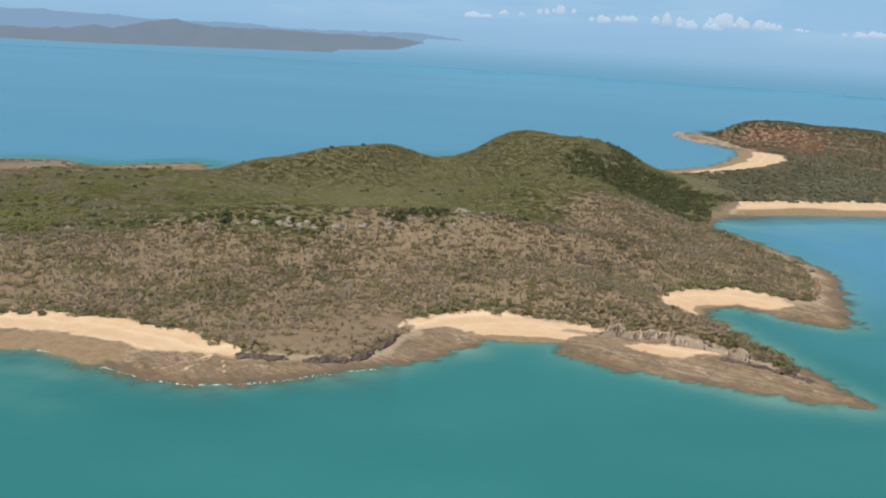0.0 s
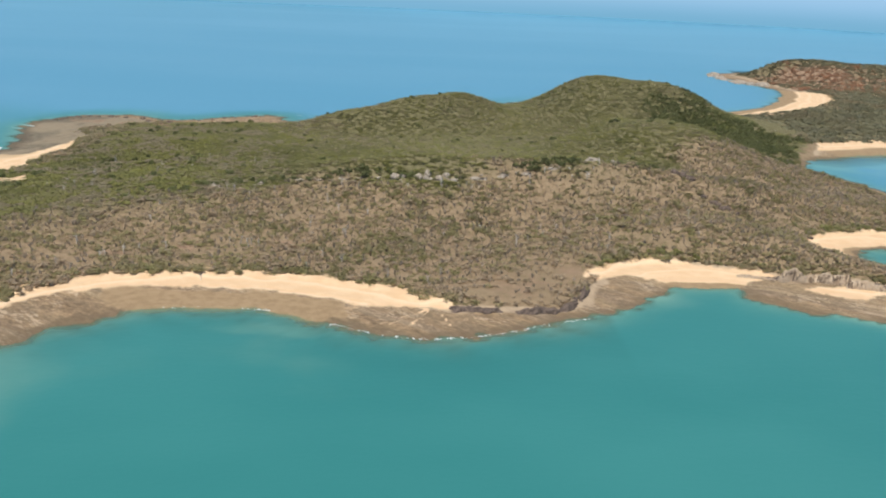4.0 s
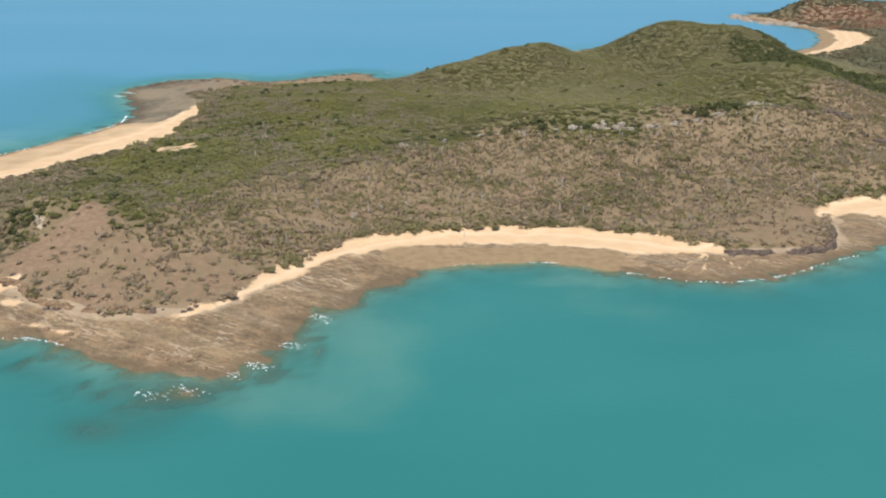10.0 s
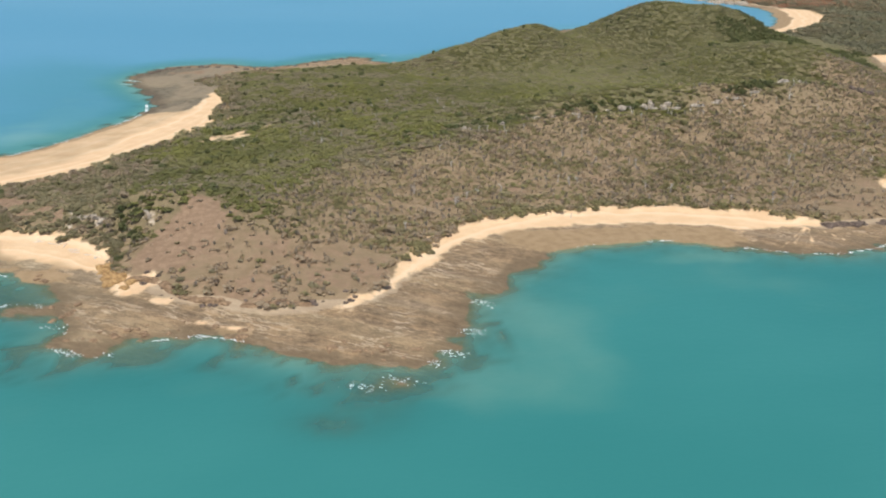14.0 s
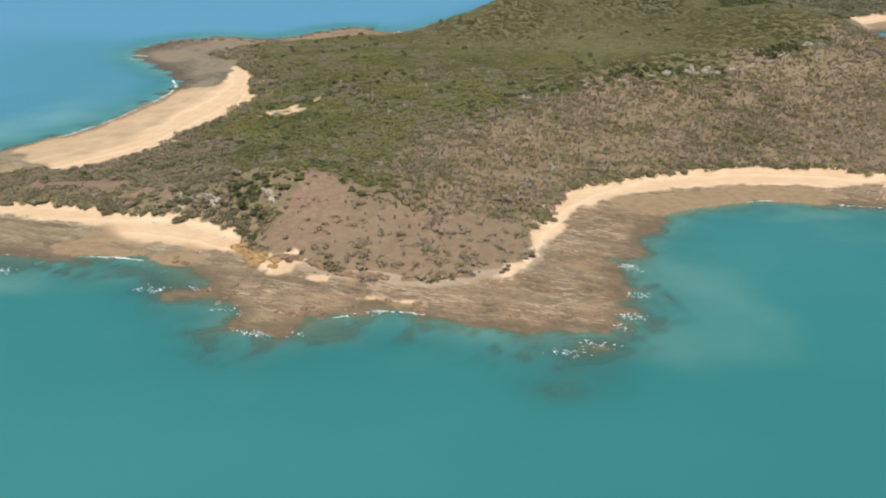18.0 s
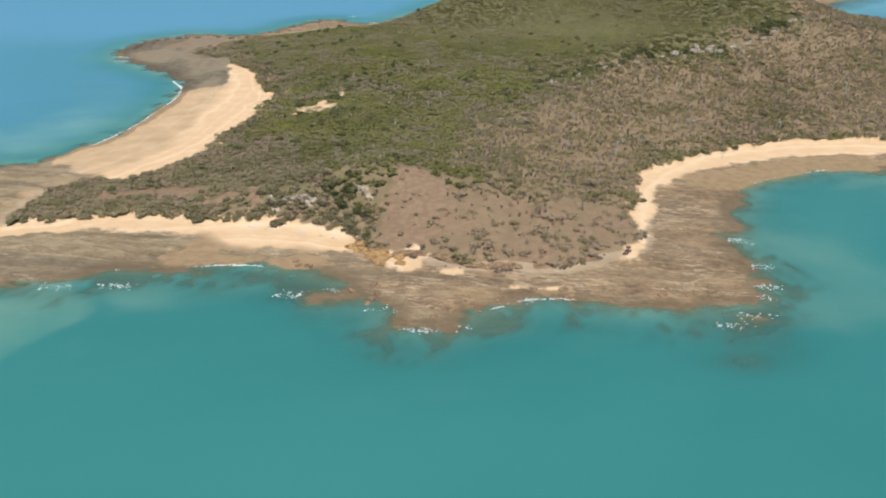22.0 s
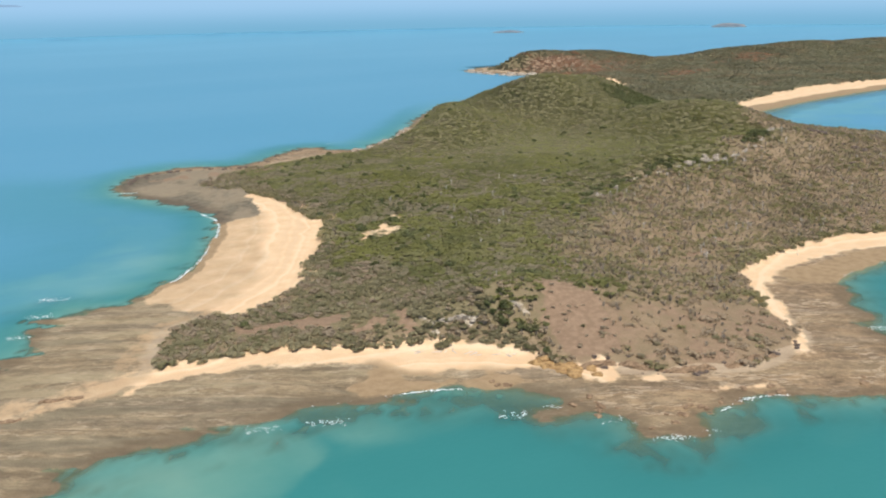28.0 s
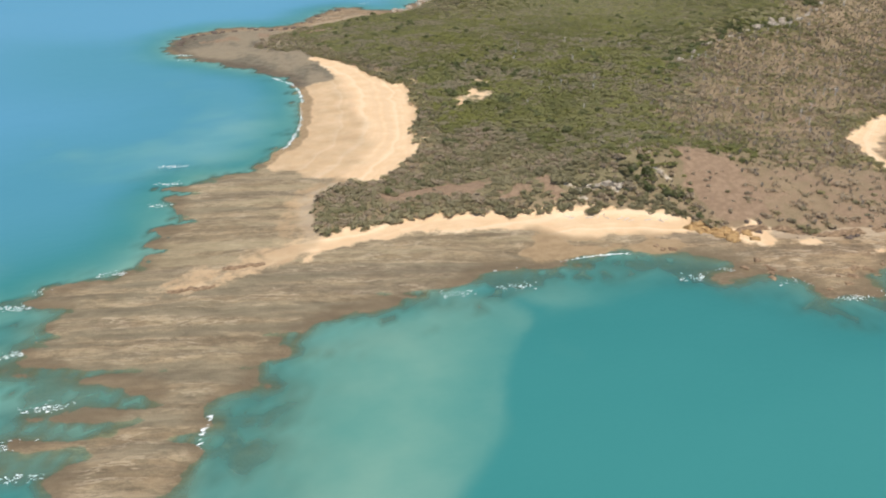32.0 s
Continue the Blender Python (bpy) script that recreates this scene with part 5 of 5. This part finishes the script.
for k, (x, y, n_) in enumerate([(-742, 514, 22), (-726, 520, 14), (-699, 520, 16), (-753, 479, 26), (-749, 437, 24), (-764, 423, 22), (-765, 406, 22), (-573, 412, 22), (-569, 438, 12), (-509, 374, 16), (-489, 370, 12),
                                (-472, 326, 20), (-460, 323, 16), (-426, 333, 14), (-519, 903, 20), (-527, 885, 12), (-597, 423, 14), (-318, 320, 26), (-328, 303, 22), (-338, 297, 22), (-362, 280, 14), (-350, 284, 12),
                                (-306, 346, 16), (-478, 347, 10), (-631, 636, 26), (-644, 611, 20), (-657, 584, 12), (-260, 1037, 10)]):
    surf([(x - 5, y + 3), (x, y - 0.5), (x + 5, y - 3)], 1.9, int(n_ * 2.2), 500 + k, size=0.30)
surf([(-495, 787), (-493, 759), (-500, 734), (-515, 703), (-537, 665), (-559, 636), (-579, 618)], 0.5, 420, 550, size=0.42, label="long white swash line along the sand")
surf([(-572, 429), (-546, 420), (-526, 414), (-513, 407)], 0.4, 130, 551, "thin swash line on the cove beach", 0.34)
surf([(-158, 390), (-139, 382), (-115, 375), (-91, 379), (-72, 386), (-54, 397), (-27, 409)], 0.7, 120, 552, "thin broken surf along the rock shelf", 0.42)
surf([(-250, 403), (-225, 407), (-194, 406), (-173, 401)], 0.5, 70, 553, "thin swash line in the bay", 0.4)
surf([(-440, 330), (-426, 332), (-414, 328), (-406, 324)], 0.5, 70, 554, "thin surf line on the headland shelf", 0.4)
surf([(-719, 387), (-714, 395), (-708, 402)], 0.3, 20, 555, "thin surf line beside the spit", 0.6)


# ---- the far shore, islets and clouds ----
# Distance haze is painted in: an even glow mixed over the surface colour.
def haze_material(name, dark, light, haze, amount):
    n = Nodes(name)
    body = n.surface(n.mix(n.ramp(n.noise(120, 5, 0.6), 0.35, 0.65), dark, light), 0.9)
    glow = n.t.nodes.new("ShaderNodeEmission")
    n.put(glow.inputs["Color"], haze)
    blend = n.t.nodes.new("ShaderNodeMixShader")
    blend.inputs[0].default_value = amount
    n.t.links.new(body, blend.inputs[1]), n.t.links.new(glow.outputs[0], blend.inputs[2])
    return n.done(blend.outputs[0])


def far_coast(name, label, reach, feet, tops, material, seed):
    """A coast far across the sea: degrees round from ahead and the height, of its foot and of its crest as the eye finds them."""
    a = np.linspace(tops[0][0], tops[-1][0], 160)
    foot = np.interp(a, [p for p, _ in feet], [q for _, q in feet])
    crest = np.interp(a, [p for p, _ in tops], [q for _, q in tops]) + 4.0 * rough(a * 40, a * 0 + seed, 30, 3, seed)
    rows_ = 9
    co = []
    ux, uy = np.sin(np.radians(a)), np.cos(np.radians(a))
    mid_way = MID[0] * ux + MID[1] * uy
    ring = mid_way + np.sqrt(mid_way ** 2 - MID[0] ** 2 - MID[1] ** 2 + (REACH - 30) ** 2)
    foot, crest = (160 + (h - 160) * ring / 4420 for h in (foot, crest))
    for s in np.linspace(0, 1, rows_):
        r = ring - reach + 8 * s
        up = foot + (np.maximum(crest, foot) - foot) * math.sin(s * math.pi / 2) * (1 + 0.05 * rough(a * 60, a * 0 + 9 * s, 20, 3, seed) * (0 < s < 1))
        co.append(np.c_[r * np.sin(np.radians(a)), r * np.cos(np.radians(a)), up])
    i = np.arange(rows_ * 160).reshape(rows_, 160)
    quads = np.stack([i[:-1, :-1], i[:-1, 1:], i[1:, 1:], i[1:, :-1]], -1).reshape(-1, 4)
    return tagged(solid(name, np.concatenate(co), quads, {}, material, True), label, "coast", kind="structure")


# Both coasts get their blue haze as glow in the material.
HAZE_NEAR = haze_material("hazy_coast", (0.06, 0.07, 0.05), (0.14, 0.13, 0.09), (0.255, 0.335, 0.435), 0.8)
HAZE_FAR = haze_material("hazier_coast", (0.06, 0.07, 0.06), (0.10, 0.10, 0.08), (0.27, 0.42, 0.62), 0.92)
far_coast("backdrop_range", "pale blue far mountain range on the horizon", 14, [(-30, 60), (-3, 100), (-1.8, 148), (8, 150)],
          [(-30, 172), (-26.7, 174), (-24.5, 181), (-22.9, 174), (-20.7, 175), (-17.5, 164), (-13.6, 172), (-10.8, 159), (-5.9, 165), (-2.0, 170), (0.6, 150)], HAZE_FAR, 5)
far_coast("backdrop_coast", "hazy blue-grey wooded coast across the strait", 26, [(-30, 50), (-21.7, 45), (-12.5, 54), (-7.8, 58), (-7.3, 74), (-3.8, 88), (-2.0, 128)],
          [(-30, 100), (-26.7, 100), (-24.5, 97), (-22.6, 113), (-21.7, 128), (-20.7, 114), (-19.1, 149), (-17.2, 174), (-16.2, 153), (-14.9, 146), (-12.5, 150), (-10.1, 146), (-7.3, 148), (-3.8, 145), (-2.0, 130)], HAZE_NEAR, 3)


def islet(x, y, wide, tall, seed):
    bm = bmesh.new()
    bmesh.ops.create_icosphere(bm, subdivisions=3, radius=1.0)
    for v in bm.verts:
        k = 1 + 0.25 * noise.noise(Vector(v.co) * 2.2 + Vector((seed, 0, 0)))
        v.co = (v.co.x * wide * k, v.co.y * wide * 0.3 * k, max(v.co.z, -0.2) * tall * k)
    me = bpy.data.meshes.new("islet")
    bm.to_mesh(me), bm.free()
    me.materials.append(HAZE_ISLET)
    ob = new("islet", me)
    ob.location = (x, y, -0.5)
    ob.rotation_euler[2] = radians(-32)
    return tagged(ob, "small low rocky islet far out at sea", "islet", "far islets")


# Clouds and islets carry painted haze glow as well.
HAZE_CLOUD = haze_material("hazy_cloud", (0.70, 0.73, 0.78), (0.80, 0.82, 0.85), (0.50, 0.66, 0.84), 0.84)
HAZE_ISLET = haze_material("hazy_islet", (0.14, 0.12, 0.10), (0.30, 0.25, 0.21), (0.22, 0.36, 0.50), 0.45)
islet(1868, 3444, 72, 10, 1)
islet(2937, 3065, 88, 18, 2)


def cloud(x, y, z, wide, tall, seed):
    r = np.random.RandomState(seed)
    co, faces = [], []
    for k in range(7):
        bm = bmesh.new()
        bmesh.ops.create_icosphere(bm, subdivisions=3, radius=1.0)
        u = r.uniform(-1, 1)
        s = (1 - 0.6 * abs(u)) * r.uniform(0.4, 0.6)
        base = len(co)
        for v in bm.verts:
            q = Vector(v.co) * (1 + 0.22 * noise.noise(Vector(v.co) * 2.0 + Vector((seed, k, 3))))
            co.append((u * wide + q.x * s * wide * 0.55, q.y * wide * 0.25, max(q.z, -0.25) * s * tall * 1.5))
        faces += [[base + v.index for v in f.verts] for f in bm.faces]
        bm.free()
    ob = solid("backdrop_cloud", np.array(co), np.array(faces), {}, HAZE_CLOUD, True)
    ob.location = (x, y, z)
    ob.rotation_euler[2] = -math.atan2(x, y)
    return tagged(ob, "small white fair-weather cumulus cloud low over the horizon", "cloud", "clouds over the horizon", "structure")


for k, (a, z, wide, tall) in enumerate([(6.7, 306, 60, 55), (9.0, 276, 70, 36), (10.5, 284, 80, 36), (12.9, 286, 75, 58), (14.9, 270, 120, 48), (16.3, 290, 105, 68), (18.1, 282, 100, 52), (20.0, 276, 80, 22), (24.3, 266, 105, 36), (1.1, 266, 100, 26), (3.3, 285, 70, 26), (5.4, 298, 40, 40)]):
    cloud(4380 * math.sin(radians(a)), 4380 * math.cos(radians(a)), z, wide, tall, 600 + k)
